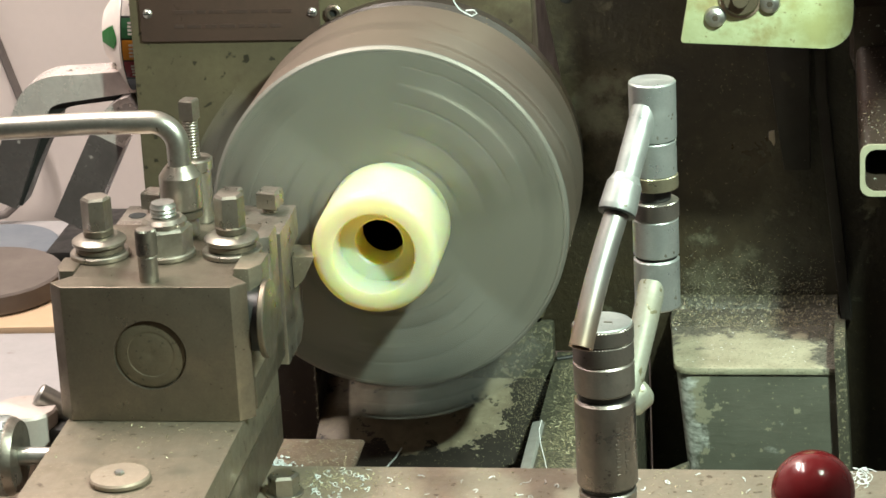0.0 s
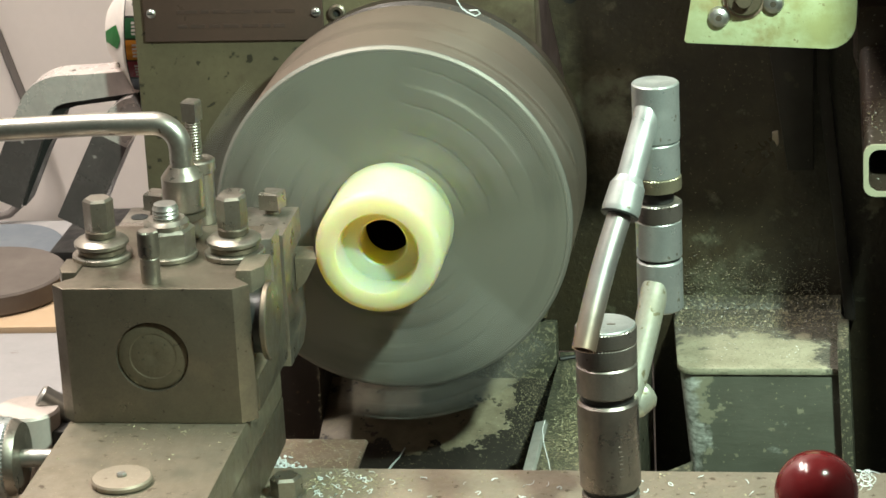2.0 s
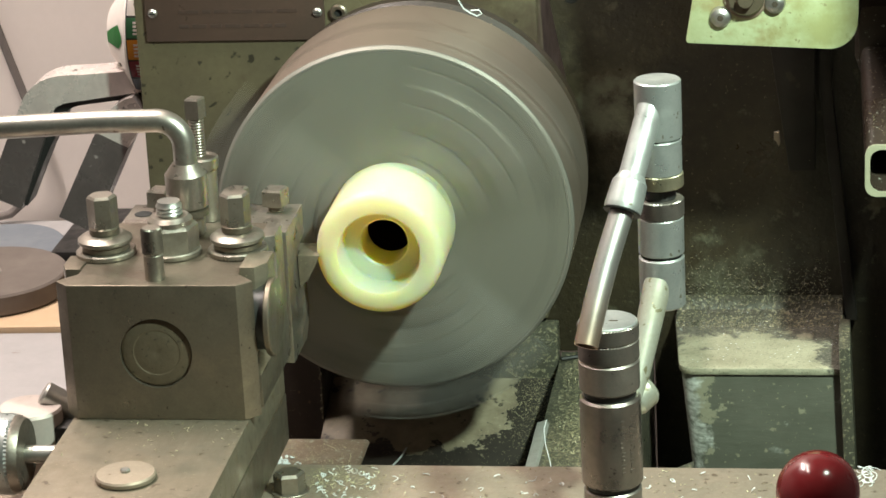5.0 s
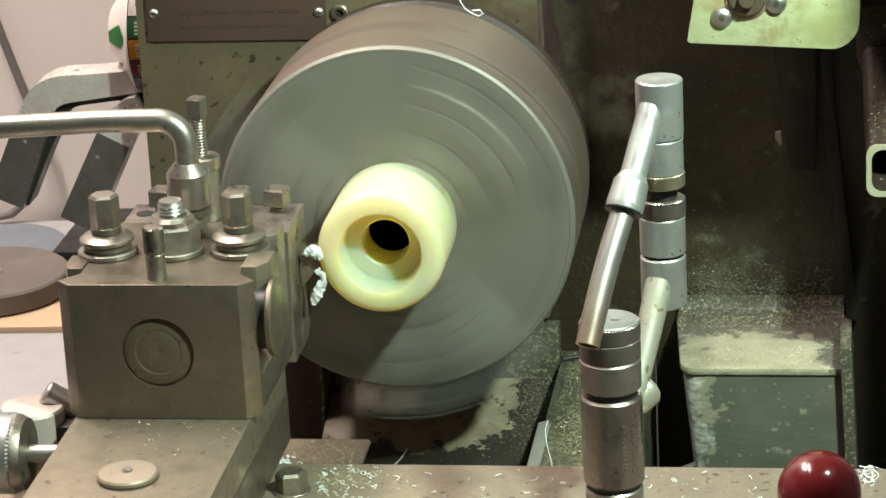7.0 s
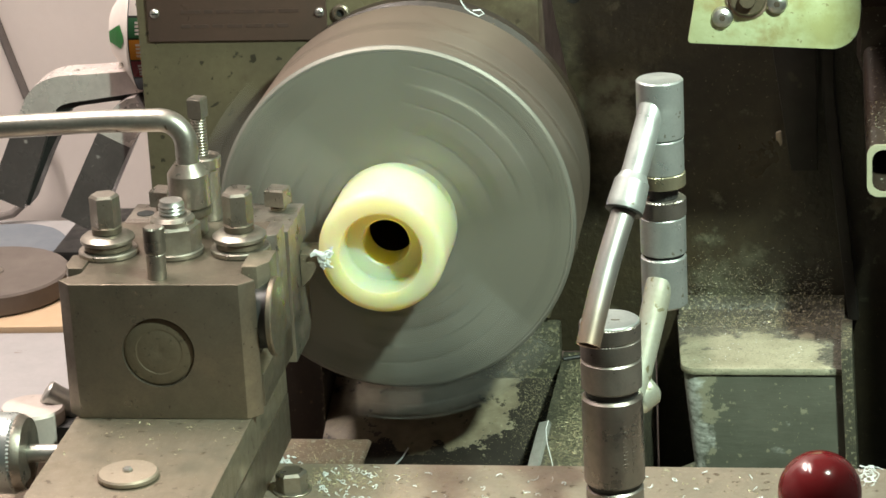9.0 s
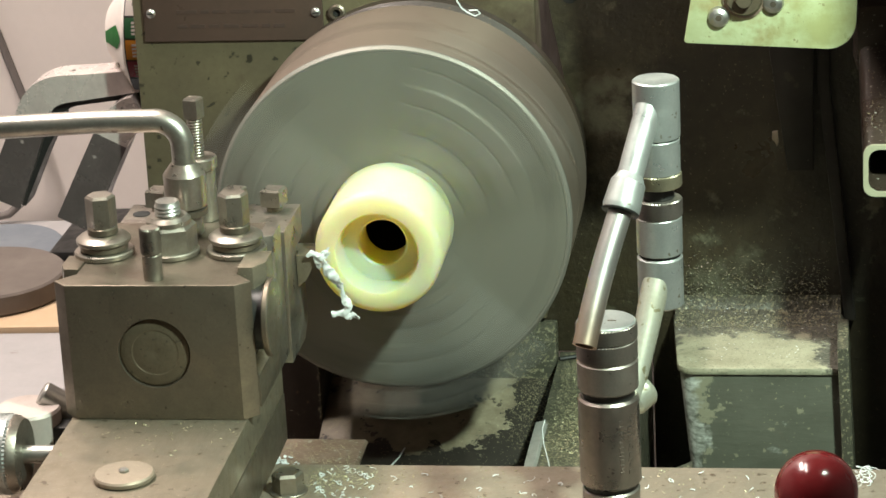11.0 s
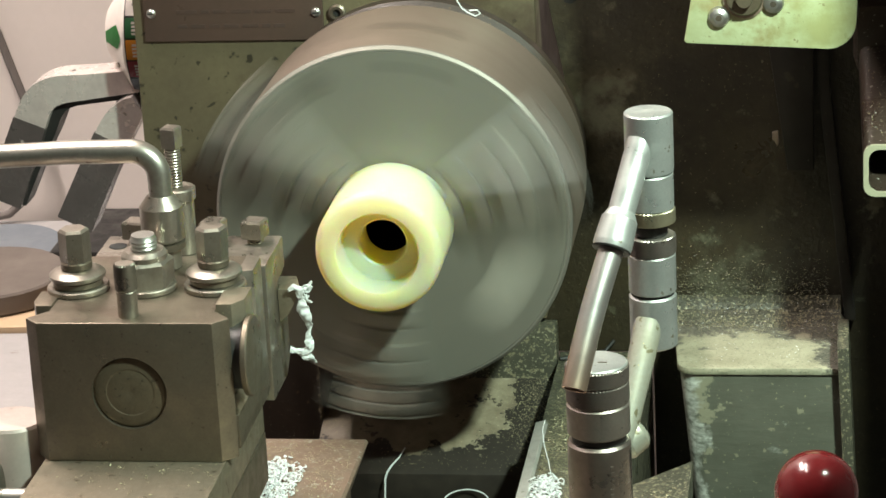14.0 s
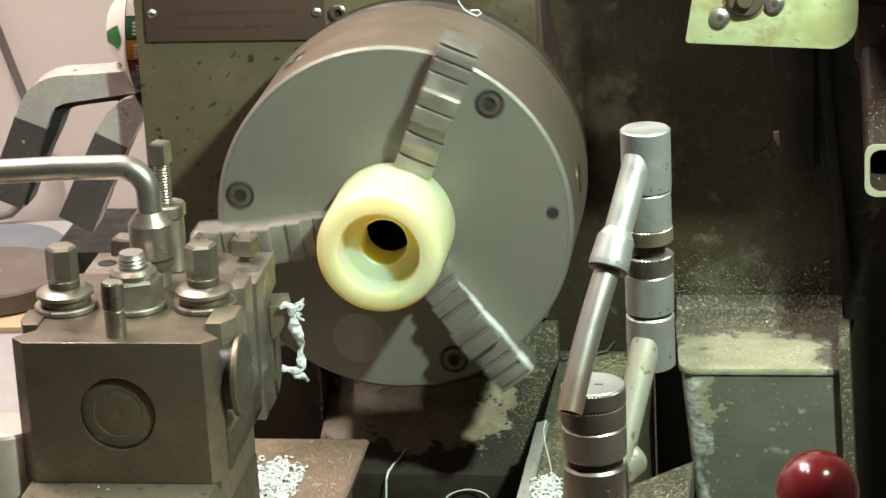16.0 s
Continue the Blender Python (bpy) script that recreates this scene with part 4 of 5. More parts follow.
def build_toolpost():
    out = []
    zt = 0.034
    t = thing("toolpost", (-0.118, -0.16, -0.056), "square steel toolpost block with chamfered corners", "toolpost")
    c = 0.009
    x0, x1, y0, y1 = -0.181, -0.0545, -0.2262, -0.104
    cx, cz, cr = -0.1178, -0.0115, 0.0232
    own = prism([(x0 + c, y0), (x1 - c, y0), (x1, y0 + c), (x1 - 0.0115, y0 + c + 0.013), (x1 - 0.0115, y1), (x0 + 0.0115, y1), (x0 + 0.0115, y0 + c + 0.013), (x0, y0 + c)], "z", -0.0562, zt, 0.0008)
    front = max((f for f in own.faces if f.normal.y < -0.99), key=lambda f: f.calc_area())
    edges = list(front.edges)
    bmesh.ops.delete(own, geom=[front], context="FACES_ONLY")
    rings = [[own.verts.new((cx + cr * math.cos(2 * math.pi * i / 64), y, cz + cr * math.sin(2 * math.pi * i / 64))) for i in range(64)] for y in (y0, y0 + 0.0034)]
    mouth = [own.edges.new((rings[0][i], rings[0][(i + 1) % 64])) for i in range(64)]
    bmesh.ops.triangle_fill(own, edges=edges + mouth, use_beauty=True)
    inside = [f for f in own.faces if all(v in rings[0] for v in f.verts)]
    bmesh.ops.delete(own, geom=inside, context="FACES_ONLY")
    for i in range(64):
        own.faces.new((rings[0][i], rings[0][(i + 1) % 64], rings[1][(i + 1) % 64], rings[1][i]))
    own.faces.new(rings[1])
    part("block", own, STEEL_DARK, t, "", 12)
    m = along((cx, y0 + 0.0033, cz), (cx, -1, cz))
    part("cover_disc", turned([(0, 0), (0.0222, 0), (0.0221, 0.0010), (0.0212, 0.0014), (0.0150, 0.0015), (0.0147, 0.0013), (0.0137, 0.0013), (0.0133, 0.0014), (0.0015, 0.0013), (0, 0.0010)], m, 64), COVER_RUST, t, "dull rust-stained round cover")
    # clamping side towards the work
    xs = x1 - 0.0115
    part("clamp_slide", prism([(xs + 0.0002, -0.2035), (xs + 0.010, -0.2035), (xs + 0.0165, -0.194), (xs + 0.0165, -0.172), (xs + 0.0002, -0.172)], "z", -0.010, zt + 0.004, 0.0008), STEEL_SLIDE, t)
    part("clamp_slide", prism([(xs + 0.0002, -0.140), (xs + 0.010, -0.136), (xs + 0.010, -0.112), (xs + 0.0002, -0.106)], "z", -0.0562, zt + 0.002, 0.0008), STEEL, t)
    part("cam_disc", turned([(0, 0), (0.0246, 0), (0.0252, 0.0006), (0.0252, 0.0032), (0.0244, 0.0040), (0, 0.0040)], along((-0.0492, -0.198, 0.003), (1, -0.198, 0.003)), 48), STEEL_DARK, t, "round clamping cam disc")
    part("cam_shaft", turned(rod(0.0215, 0, 0.0166), along((xs, -0.196, 0.003), (1, -0.196, 0.003))), BLACK, t)
    part("foot_rail", box(xs + 0.0002, xs + 0.010, -0.205, -0.11, -0.0562, -0.034, 0.001), STEEL_DARK, t)
    part("clamp_slide", prism([(x0 + 0.0113, -0.1985), (x0 + 0.0015, -0.1985), (x0 - 0.002, -0.190), (x0 - 0.002, -0.172), (x0 + 0.0113, -0.172)], "z", -0.010, zt + 0.001, 0.0008), STEEL_DARK, t)
    out.append(t)
    out.append(washer_bolt(-0.1605, -0.167, zt))
    out.append(washer_bolt(-0.0745, -0.163, zt))
    n = thing("centre_nut", (-0.117, -0.166, zt), "large hexagon nut on the threaded centre stud", "nut")
    m = upright(-0.117, -0.166, zt)
    part("washer", turned(rod(0.0185, 0, 0.004), m), STEEL, n)
    part("nut", hexagon(0.0178, 0.004, 0.021, m, 0.002, turn=20), STEEL, n)
    part("collar", turned([(0, 0.021), (0.0145, 0.021), (0.0145, 0.024), (0.012, 0.0265), (0, 0.0265)], m), STEEL, n)
    part("stud", threads(0.0085, 0.0265, 0.036, 0.0025, m), CHROME, n)
    out.append(n)
    p = thing("index_pin", (-0.1175, -0.213, zt), "small knurled steel pin in the toolpost", "pin")
    part("pin", turned(rod(0.0062, -0.002, 0.0165, 0.0006), upright(-0.1175, -0.213, zt)), STEEL, p)
    part("grip", knurled(0.0062, 0.0165, 0.034, upright(-0.1175, -0.213, zt), 22, 6), STEEL, p)
    out.append(p)
    # bent clamping handle
    h = thing("locking_lever", (-0.1145, -0.125, zt), "bent round steel locking lever on a socket", "lever")
    m = upright(-0.1145, -0.125, 0)
    part("stud", turned(rod(0.0105, zt, 0.0475), m), STEEL, h)
    part("foot", turned([(0, 0.0475), (0.0135, 0.0475), (0.0135, 0.0515), (0.010, 0.0525), (0, 0.0525)], m), STEEL_DARK, h)
    part("socket", turned([(0, 0.0528), (0.0128, 0.0528), (0.0138, 0.0538), (0.0138, 0.0750), (0.0128, 0.0765), (0.0082, 0.0825), (0, 0.0825)], m), STEEL, h)
    bend = arc((-0.1305, -0.125, 0.0945), 0, 90, 0.0165, (1, 0, 0), (-0.02, 0, 1))
    part("rod", sweep([(-0.1140, -0.125, 0.080)] + bend + [(-0.17, -0.1255, 0.1105), (-0.24, -0.127, 0.1075), (-0.30, -0.128, 0.1047)], 0.0076, 24), ROD_STEEL, h, "bright bent rod")
    out.append(h)
    # tool holder on the headstock side of the block
    t = thing("tool_holder", (-0.11, -0.07, -0.06), "steel quick-change tool holder with a turning tool", "tool holder")
    part("body", prism([(-0.1035, -0.066), (-0.1035, 0.027), (-0.044, 0.027), (-0.044, 0.006), (-0.068, 0.003), (-0.068, -0.024), (-0.044, -0.026), (-0.044, -0.056), (-0.058, -0.066)], "x", -0.172, -0.0555, 0.0008), STEEL, t)
    for x in (-0.0705, -0.098, -0.150):
        s = part("set_screw", hexagon(0.0098, 0.0312, 0.0432, upright(x, -0.0585), 0.0014, 4, turn=33), STEEL, t)
        part("thread", threads(0.0055, 0.0272, 0.0312, 0.0015, upright(x, -0.0585)), STEEL_DARK, s)
    part("hole", turned(rod(0.006, 0.0271, 0.0275, 0.0001), upright(-0.1612, -0.0655), 24), HOLE, t)
    a = part("height_screw", turned(rod(0.0048, 0.0272, 0.1, 0.0004), upright(-0.1165, -0.0775)), STEEL_DARK, t)
    part("thread", threads(0.0052, 0.070, 0.0985, 0.002, upright(-0.1165, -0.0775)), STEEL, a)
    part("head", hexagon(0.0072, 0.0985, 0.1125, upright(-0.1165, -0.0775), 0.0012, 4, turn=30), STEEL, a)
    part("lock_nut", turned([(0, 0.0635), (0.0112, 0.0635), (0.012, 0.0643), (0.012, 0.071), (0.011, 0.072), (0, 0.072)], upright(-0.1155, -0.0775)), STEEL, a)
    part("sleeve", turned(rod(0.0085, 0.0272, 0.0635), upright(-0.1135, -0.0775)), STEEL, a)
    out.append(t)
    c = thing("turning_tool", (-0.08, -0.055, -0.01), "dark steel turning tool with a ground tip", "cutting tool")
    own = prism([(-0.165, -0.0625), (-0.0553, -0.0625), (-0.0550, -0.0735), (-0.0398, -0.0742), (-0.0425, -0.064), (-0.047, -0.0475), (-0.165, -0.0475)], "z", -0.0225, 0.0, 0.0005)
    for v in own.verts:
        if v.co.x > -0.05 and v.co.z < -0.01:
            v.co.x -= 0.0085
            v.co.z += 0.005
    part("shank", own, STEEL_SLIDE, c)
    out.append(c)
    return out


def build_coolant():
    t = thing("coolant_arm", (0.174, -0.3, -0.118), "jointed alloy coolant pipe stand with a bent nozzle", "coolant pipe")
    x, y = 0.174, -0.3
    m = upright(x, y)
    part("base", turned(rod(0.0172, -0.118, -0.0655, 0.001), m), ALLOY_DULL, t)
    part("groove", turned(rod(0.0155, -0.0655, -0.0625, 0.0002), m), BLACK, t)
    part("sleeve", turned(rod(0.0182, -0.0625, -0.007, 0.0015), m, 64), ALLOY_DENTED, t, "grey lower sleeve")
    # raised maker's marks, worn past reading
    random.seed(44)
    for turn in (27, 46):
        z = -0.052
        while z < -0.018:
            h = random.uniform(0.0012, 0.0032)
            mark = box(-random.uniform(0.0008, 0.0016), random.uniform(0.0008, 0.0016), -0.01845, -0.0178, z, z + h, 0.0002)
            bmesh.ops.transform(mark, matrix=upright(x, y) @ pose(0, 0, 0, 0, 0, turn), verts=mark.verts)
            part("raised_mark", mark, ALLOY_DENTED, t)
            z += h + random.uniform(0.0007, 0.0016)
    part("groove", turned(rod(0.0155, -0.007, -0.003, 0.0002), m), BLACK, t)
    part("barrel", turned(rod(0.0180, -0.003, 0.0165, 0.0015), m, 64), ALLOY_DULL, t)
    k = part("knurled_ring", knurled(0.0176, 0.0165, 0.0285, m, 56, 6, 0.00045), ALLOY_DULL, t)
    part("knurled_ring", knurled(0.0178, 0.0290, 0.0385, m, 56, 5, 0.00045), ALLOY_DULL, t)
    part("top_cap", turned([(0, 0.0385), (0.0172, 0.0385), (0.0174, 0.039), (0.0165, 0.0397), (0, 0.0397)], m, 64), ALLOY, t)
    part("dent", box(x + 0.001, x + 0.006, y - 0.002, y - 0.001, 0.0396, 0.0401, 0), STEEL_DARK, k)
    # upper column
    x2, y2 = 0.2025, -0.245
    m = upright(x2, y2)
    part("post", turned(rod(0.0137, 0.029, 0.0605, 0.001), m, 48), ALLOY, t)
    part("groove", turned(rod(0.0125, 0.0605, 0.0622, 0.0002), m), BLACK, t)
    part("barrel", turned(rod(0.0137, 0.0622, 0.0855, 0.0008), m, 48), ALLOY, t)
    part("knurled_ring", knurled(0.0137, 0.0855, 0.0965, m, 40, 5, 0.00055), ALLOY_DULL, t)
    part("neck", turned(rod(0.0095, 0.0965, 0.104, 0.0005), m), BLACK, t)
    part("knurled_ring", knurled(0.0137, 0.104, 0.1125, m, 40, 4, 0.00055), RING_BRASS, t, "brassy knurled ring")
    part("barrel", turned(rod(0.0135, 0.1125, 0.1335, 0.0006), m, 48), ALLOY, t)
    part("cap", turned(rod(0.0139, 0.1342, 0.1695, 0.0009), m, 64), ALLOY, t)
    # link between the columns
    a, b = Vector((0.2005, -0.252, 0.046)), Vector((0.1865, -0.291, -0.014))
    part("link", sweep([a, a.lerp(b, 0.5), b], [0.0084, 0.0076, 0.0066], 24), ALLOY_STAINED, t, "stained cast link arm")
    part("boss", turned([(0, 0), (0.0085, 0), (0.0105, 0.004), (0.0105, 0.014), (0.008, 0.017), (0, 0.017)], along((0.184, -0.288, -0.018), (0.1935, -0.28, -0.012))), ALLOY_STAINED, t)
    # nozzle
    p0, p1 = Vector((0.1985, -0.252, 0.154)), Vector((0.1655, -0.330, 0.0415))
    q = lambda f: p0.lerp(p1, f)
    part("pipe", sweep([q(0), q(0.15), q(0.36)], 0.0078, 28), ALLOY, t)
    n = part("nozzle_sleeve", sweep([q(0.30), q(0.33), q(0.335), q(0.435), q(0.44), q(0.46)], [0.0078, 0.0098, 0.0104, 0.0112, 0.0112, 0.0108], 32), ALLOY, t)
    bow = [q(f) + Vector((-0.0009, -0.0004, 0.0007)) * math.sin(math.pi * (f - 0.45) / 0.55) for f in (0.45, 0.52, 0.6, 0.68, 0.76, 0.84, 0.92, 1.025)]
    part("nozzle", sweep(bow, 0.0071, 32), NOZZLE, n, "bright open nozzle tube")
    part("nozzle_mouth", turned([(0.0056, 0.0), (0.0071, 0.0), (0.0071, 0.003), (0.0056, 0.003)], along(bow[-1], bow[-1] * 2 - bow[-2]), 32, closed=True), NOZZLE, n)
    part("nozzle_bore", turned(rod(0.0056, 0.0, 0.0006, 0.0001), along(bow[-1], bow[-1] * 2 - bow[-2]), 32), HOLE, n)
    own = turned([(0.0066, 0), (0.0108, 0), (0.0113, 0.0006), (0.0108, 0.0014), (0.0066, 0.0014)], along(q(0.457), p1), 32, closed=True)
    part("seal", own, BLACK, n)
    return t


def build_handles():
    t = thing("feed_dial", (-0.205, -0.26, -0.066), "knurled steel feed dial on its shaft", "dial")
    m = along((-0.1985, -0.26, -0.066), (-1, -0.26, -0.066))
    part("shaft", turned(rod(0.0058, -0.022, 0.002), m, 24), CHROME, t)
    part("face", turned([(0, -0.0008), (0.0225, -0.0008), (0.0246, 0.003), (0.025, 0.005), (0, 0.005)], m, 64), STEEL, t)
    part("grip", knurled(0.0252, 0.005, 0.036, m, 60, 12, 0.0006), ALLOY, t)
    b = thing("clamp_bar", (-0.19, -0.2, -0.06), "short round steel clamping bar beside the slide", "bar")
    part("bar", turned(rod(0.0085, 0, 0.03, 0.0015), along((-0.2035, -0.195, -0.051), (-0.176, -0.19, -0.070)), 28), CHROME, b)
    part("bracket", box(-0.2, -0.1765, -0.215, -0.175, -0.1, -0.067, 0.002), BLACK, b)
    w = thing("crank_hub", (-0.209, -0.2, -0.09), "pale alloy crank hub with a flat round top", "crank")
    mm = along((-0.2105, -0.205, -0.106), (-0.2095, -0.205, -0.056))
    part("hub", turned([(0, 0), (0.0195, 0), (0.0205, 0.0015), (0.0205, 0.048), (0.0195, 0.050), (0, 0.050)], mm, 64), CRANK_ALLOY, w)
    return t, b, w


# ---------------------------------------------------------------- swarf
def loops(n, x0, x1, y0, y1, z, size, seed, r=0.0005, heap=0.0):
    """Many small curled shavings lying on a surface."""
    random.seed(seed)
    bm = bmesh.new()
    for _ in range(n):
        c = Vector((random.uniform(x0, x1), random.uniform(y0, y1), z + r))
        if heap:
            k = random.choice((0.2, 0.5, 0.72))
            u, v = random.gauss(0.5, 0.28), random.gauss(k, 0.10)
            c = Vector((x0 + (x1 - x0) * min(max(u, 0), 1), y0 + (y1 - y0) * min(max(v, 0), 1), z + r + heap * max(0.0, 1 - ((u - 0.5) ** 2 + (v - k) ** 2) * 14) * random.random()))
        s = size * random.uniform(0.4, 1.2)
        a0, span = random.uniform(0, 6.3), random.uniform(1.5, 6.0)
        tilt = Euler((random.uniform(-0.7, 0.7), random.uniform(-0.7, 0.7), 0)).to_matrix()
        pts = [c + Vector((0, 0, s * 0.25)) + tilt @ Vector((math.cos(a0 + span * i / 9) * s * (1 - 0.05 * i), math.sin(a0 + span * i / 9) * s * (1 - 0.05 * i), 0.06 * s * i)) for i in range(10)]
        for q in pts:
            q.z = max(q.z, z + r)
        sweep(pts, r * random.uniform(0.7, 1.4), 5, bm)
    return bm


def flakes(n, region, z, size, seed):
    """Fine angular chips strewn over a stretch of a surface; region gives places."""
    random.seed(seed)
    verts, faces = [], []
    for _ in range(n):
        x, y = region()
        s = size * random.uniform(0.4, 1.3)
        a = random.uniform(0, 6.3)
        k = len(verts)
        u, w = Vector((math.cos(a), math.sin(a), random.uniform(-0.5, 0.5))) * s, Vector((-math.sin(a), math.cos(a), random.uniform(-0.5, 0.5))) * s * 0.45
        o = Vector((x, y, (z(x, y) if callable(z) else z) + s * 0.4))
        verts += [o + u, o + w, o - u, o - w, o + Vector((0, 0, s * 0.35))]
        faces += [(k, k + 1, k + 4), (k + 1, k + 2, k + 4), (k + 2, k + 3, k + 4), (k + 3, k, k + 4), (k + 3, k + 2, k + 1, k)]
    me = bpy.data.meshes.new("chips")
    me.from_pydata(verts, [], faces)
    return me


def strew(name, me, material, label, category):
    me.materials.append(material)
    ob = new(name, me)
    return tagged(ob, label, category, kind="stuff")


def patch(cx, cy, sx, sy, x0=-9, x1=9, y0=-9, y1=9):
    def place():
        while True:
            x, y = random.gauss(cx, sx), random.gauss(cy, sy)
            if x0 < x < x1 and y0 < y < y1:
                return x, y
    return place


def spread(x0, x1, y0, y1):
    return lambda: (random.uniform(x0, x1), random.uniform(y0, y1))


def build_swarf():
    strew("brass_chips", flakes(9000, spread(0.102, 0.163, -0.14, 0.16), -0.16, 0.00055, 1), BRASS, "fine brass chips on the oily ledge", "chips")
    strew("brass_chips", flakes(1600, spread(-0.11, -0.03, -0.16, -0.013), -0.16, 0.0007, 2), BRASS, "fine brass chips on the bed way", "chips")
    strew("dust_chips", flakes(110, spread(0.198, 0.306, 0.06, 0.159), -0.129, 0.0007, 3), SWARF, "pale dust and chips on the casting top", "chips")
    strew("dark_grit", flakes(1500, patch(0.245, 0.15, 0.036, 0.012, 0.19, 0.308, 0.056, 0.16), -0.129, 0.0007, 4), GRIT, "dark grit drifted along the back of the casting", "grit")
    strew("dark_grit", flakes(300, patch(0.302, 0.11, 0.005, 0.03, 0.2, 0.3085, 0.055, 0.16), -0.129, 0.0009, 14), GRIT, "dark grit along the casting edge", "grit")
    strew("brass_chips", flakes(900, patch(0.25, 0.140, 0.035, 0.016, 0.19, 0.308, 0.056, 0.16), -0.1288, 0.0007, 15), BRASS, "fine brass chips on the casting top", "chips")
    strew("brass_chips", flakes(4500, patch(0.136, 0.02, 0.014, 0.03, 0.1, 0.163), -0.16, 0.0008, 16), BRASS, "clump of brass chips on the ledge", "chips")
    strew("brass_chips", flakes(2600, patch(0.134, 0.125, 0.014, 0.018, 0.1, 0.163, 0, 0.16), -0.16, 0.0008, 17), BRASS, "clump of brass chips under the chuck", "chips")
    strew("brass_chips", flakes(400, spread(0.167, 0.204, -0.2, -0.075), -0.166, 0.0008, 18), BRASS, "brass chips on the deck", "chips")
    strew("brass_chips", flakes(170, spread(-0.0812, -0.0786, 0.0968, 0.0976), lambda x, y: random.uniform(-0.212, -0.135), 0.0006, 38), BRASS, "chips clinging to the corner of the bed gap", "chips")
    strew("brass_chips", flakes(160, spread(-0.14, -0.081, 0.0970, 0.0976), lambda x, y: random.uniform(-0.23, -0.135), 0.0005, 39), BRASS, "sparse chips on the dark casting", "chips")
    drift = prism([(0.1612, -0.1290), (0.145, -0.1289), (0.152, -0.1275), (0.157, -0.1240), (0.1600, -0.1190), (0.1612, -0.1140)], "x", 0.184, 0.307, 0)
    solid("dust_drift", drift, GRIT, "oily dust and chips drifted up against the guard", "dust", kind="stuff")
    rise = lambda x, y: -0.1289 + max(0.0, (y - 0.147) / 0.0140) ** 2.2 * 0.014
    strew("brass_chips", flakes(900, spread(0.184, 0.306, 0.132, 0.1608), rise, 0.0008, 31), BRASS, "brass chips stuck in the dust drift", "chips")
    strew("dark_grit", flakes(2200, spread(0.184, 0.306, 0.134, 0.1608), rise, 0.0010, 32), GRIT, "dark grit stuck in the dust drift", "grit")
    strew("bright_chips", flakes(60, spread(0.184, 0.306, 0.125, 0.1608), rise, 0.0008, 33), SWARF, "pale chips caught in the dust drift", "chips")
    climb = lambda x, y: -0.1160 + abs(random.gauss(0, 0.014))
    strew("brass_chips", flakes(650, spread(0.176, 0.298, 0.1606, 0.1612), climb, 0.0007, 34), BRASS, "brass chips clinging to the foot of the guard", "chips")
    strew("dark_grit", flakes(1500, spread(0.176, 0.298, 0.1606, 0.1612), climb, 0.0008, 35), GRIT, "grit clinging to the foot of the guard", "grit")
    strew("brass_chips", flakes(260, spread(0.17, 0.30, 0.1606, 0.1612), lambda x, y: random.uniform(-0.09, 0.15), 0.0006, 36), BRASS, "sparse chips clinging to the guard", "chips")
    strew("bright_chips", flakes(130, spread(0.326, 0.356, -0.008, 0.10), lambda x, y: 0.0566 + (y + 0.012) * 0.331, 0.0008, 37), BRASS, "bright chips stuck on the oily tube", "chips")
    bm = loops(800, -0.098, -0.062, -0.17, -0.045, -0.16, 0.0024, 11, 0.00042, 0.008)
    solid("swarf_heap", bm, SWARF, "heap of white swarf on the rusty bed way", "swarf", kind="stuff")
    bm = loops(170, 0.102, 0.120, -0.15, -0.075, -0.16, 0.0045, 12, 0.0004, 0.008)
    solid("swarf_tangle", bm, SWARF, "tangle of thin white swarf on the ledge", "swarf", kind="stuff")
    solid("swarf_thread", sweep([(-0.0125, 0.068, -0.2005), (-0.0155, 0.058, -0.2038), (-0.0195, 0.050, -0.206), (-0.0225, 0.043, -0.209), (-0.0235, 0.038, -0.213), (-0.0235, 0.032, -0.23)], [0.0005, 0.0007, 0.0008, 0.0009, 0.0008, 0.0006], 6), SWARF,
          "single thread of white swarf on the slope", "swarf")
    solid("swarf_thread", sweep([(0.037 + 0.017 * math.cos(radians(a)), 0.0275 + 0.012 * math.sin(radians(a)), -0.226 + 0.005 * math.sin(radians(a))) for a in range(0, 190, 15)], 0.0005, 6), SWARF,
          "curved thread of white swarf on the slope", "swarf")
    solid("swarf_thread", sweep([(0.112, -0.075, -0.158), (0.110, -0.07, -0.15), (0.1065, -0.062, -0.141), (0.105, -0.055, -0.133), (0.1065, -0.05, -0.128)], 0.0003, 6), SWARF, "thin white thread of swarf standing up", "swarf")
    strew("brass_chips", flakes(1800, patch(0.088, 0.12, 0.016, 0.035, 0.035, 0.0935, 0.045, 0.158), lambda x, y: -0.2241 + y * 0.336, 0.0007, 19), BRASS, "fine chips thick along the edge of the casting slope", "chips")
    strew("brass_chips", flakes(900, spread(-0.077, 0.08, 0.045, 0.158), lambda x, y: -0.2241 + y * 0.336, 0.0006, 9), BRASS, "scattered fine chips on the casting slope", "chips")
    solid("wire", sweep([(0.097, 0.142, -0.1585), (0.106, 0.146, -0.1585), (0.118, 0.150, -0.1580), (0.130, 0.156, -0.1575), (0.137, 0.1595, -0.150)], 0.0016, 8), BLACK, "thin dark wire under the chuck", "wire")
    pts = [(0.0454, 0.05, 0.165), (0.0454, 0.05, 0.1433), (0.0486, 0.05, 0.138), (0.0527, 0.05, 0.135), (0.0575, 0.05, 0.1326), (0.0612, 0.05, 0.1343), (0.0590, 0.05, 0.1369), (0.0535, 0.05, 0.1366)]
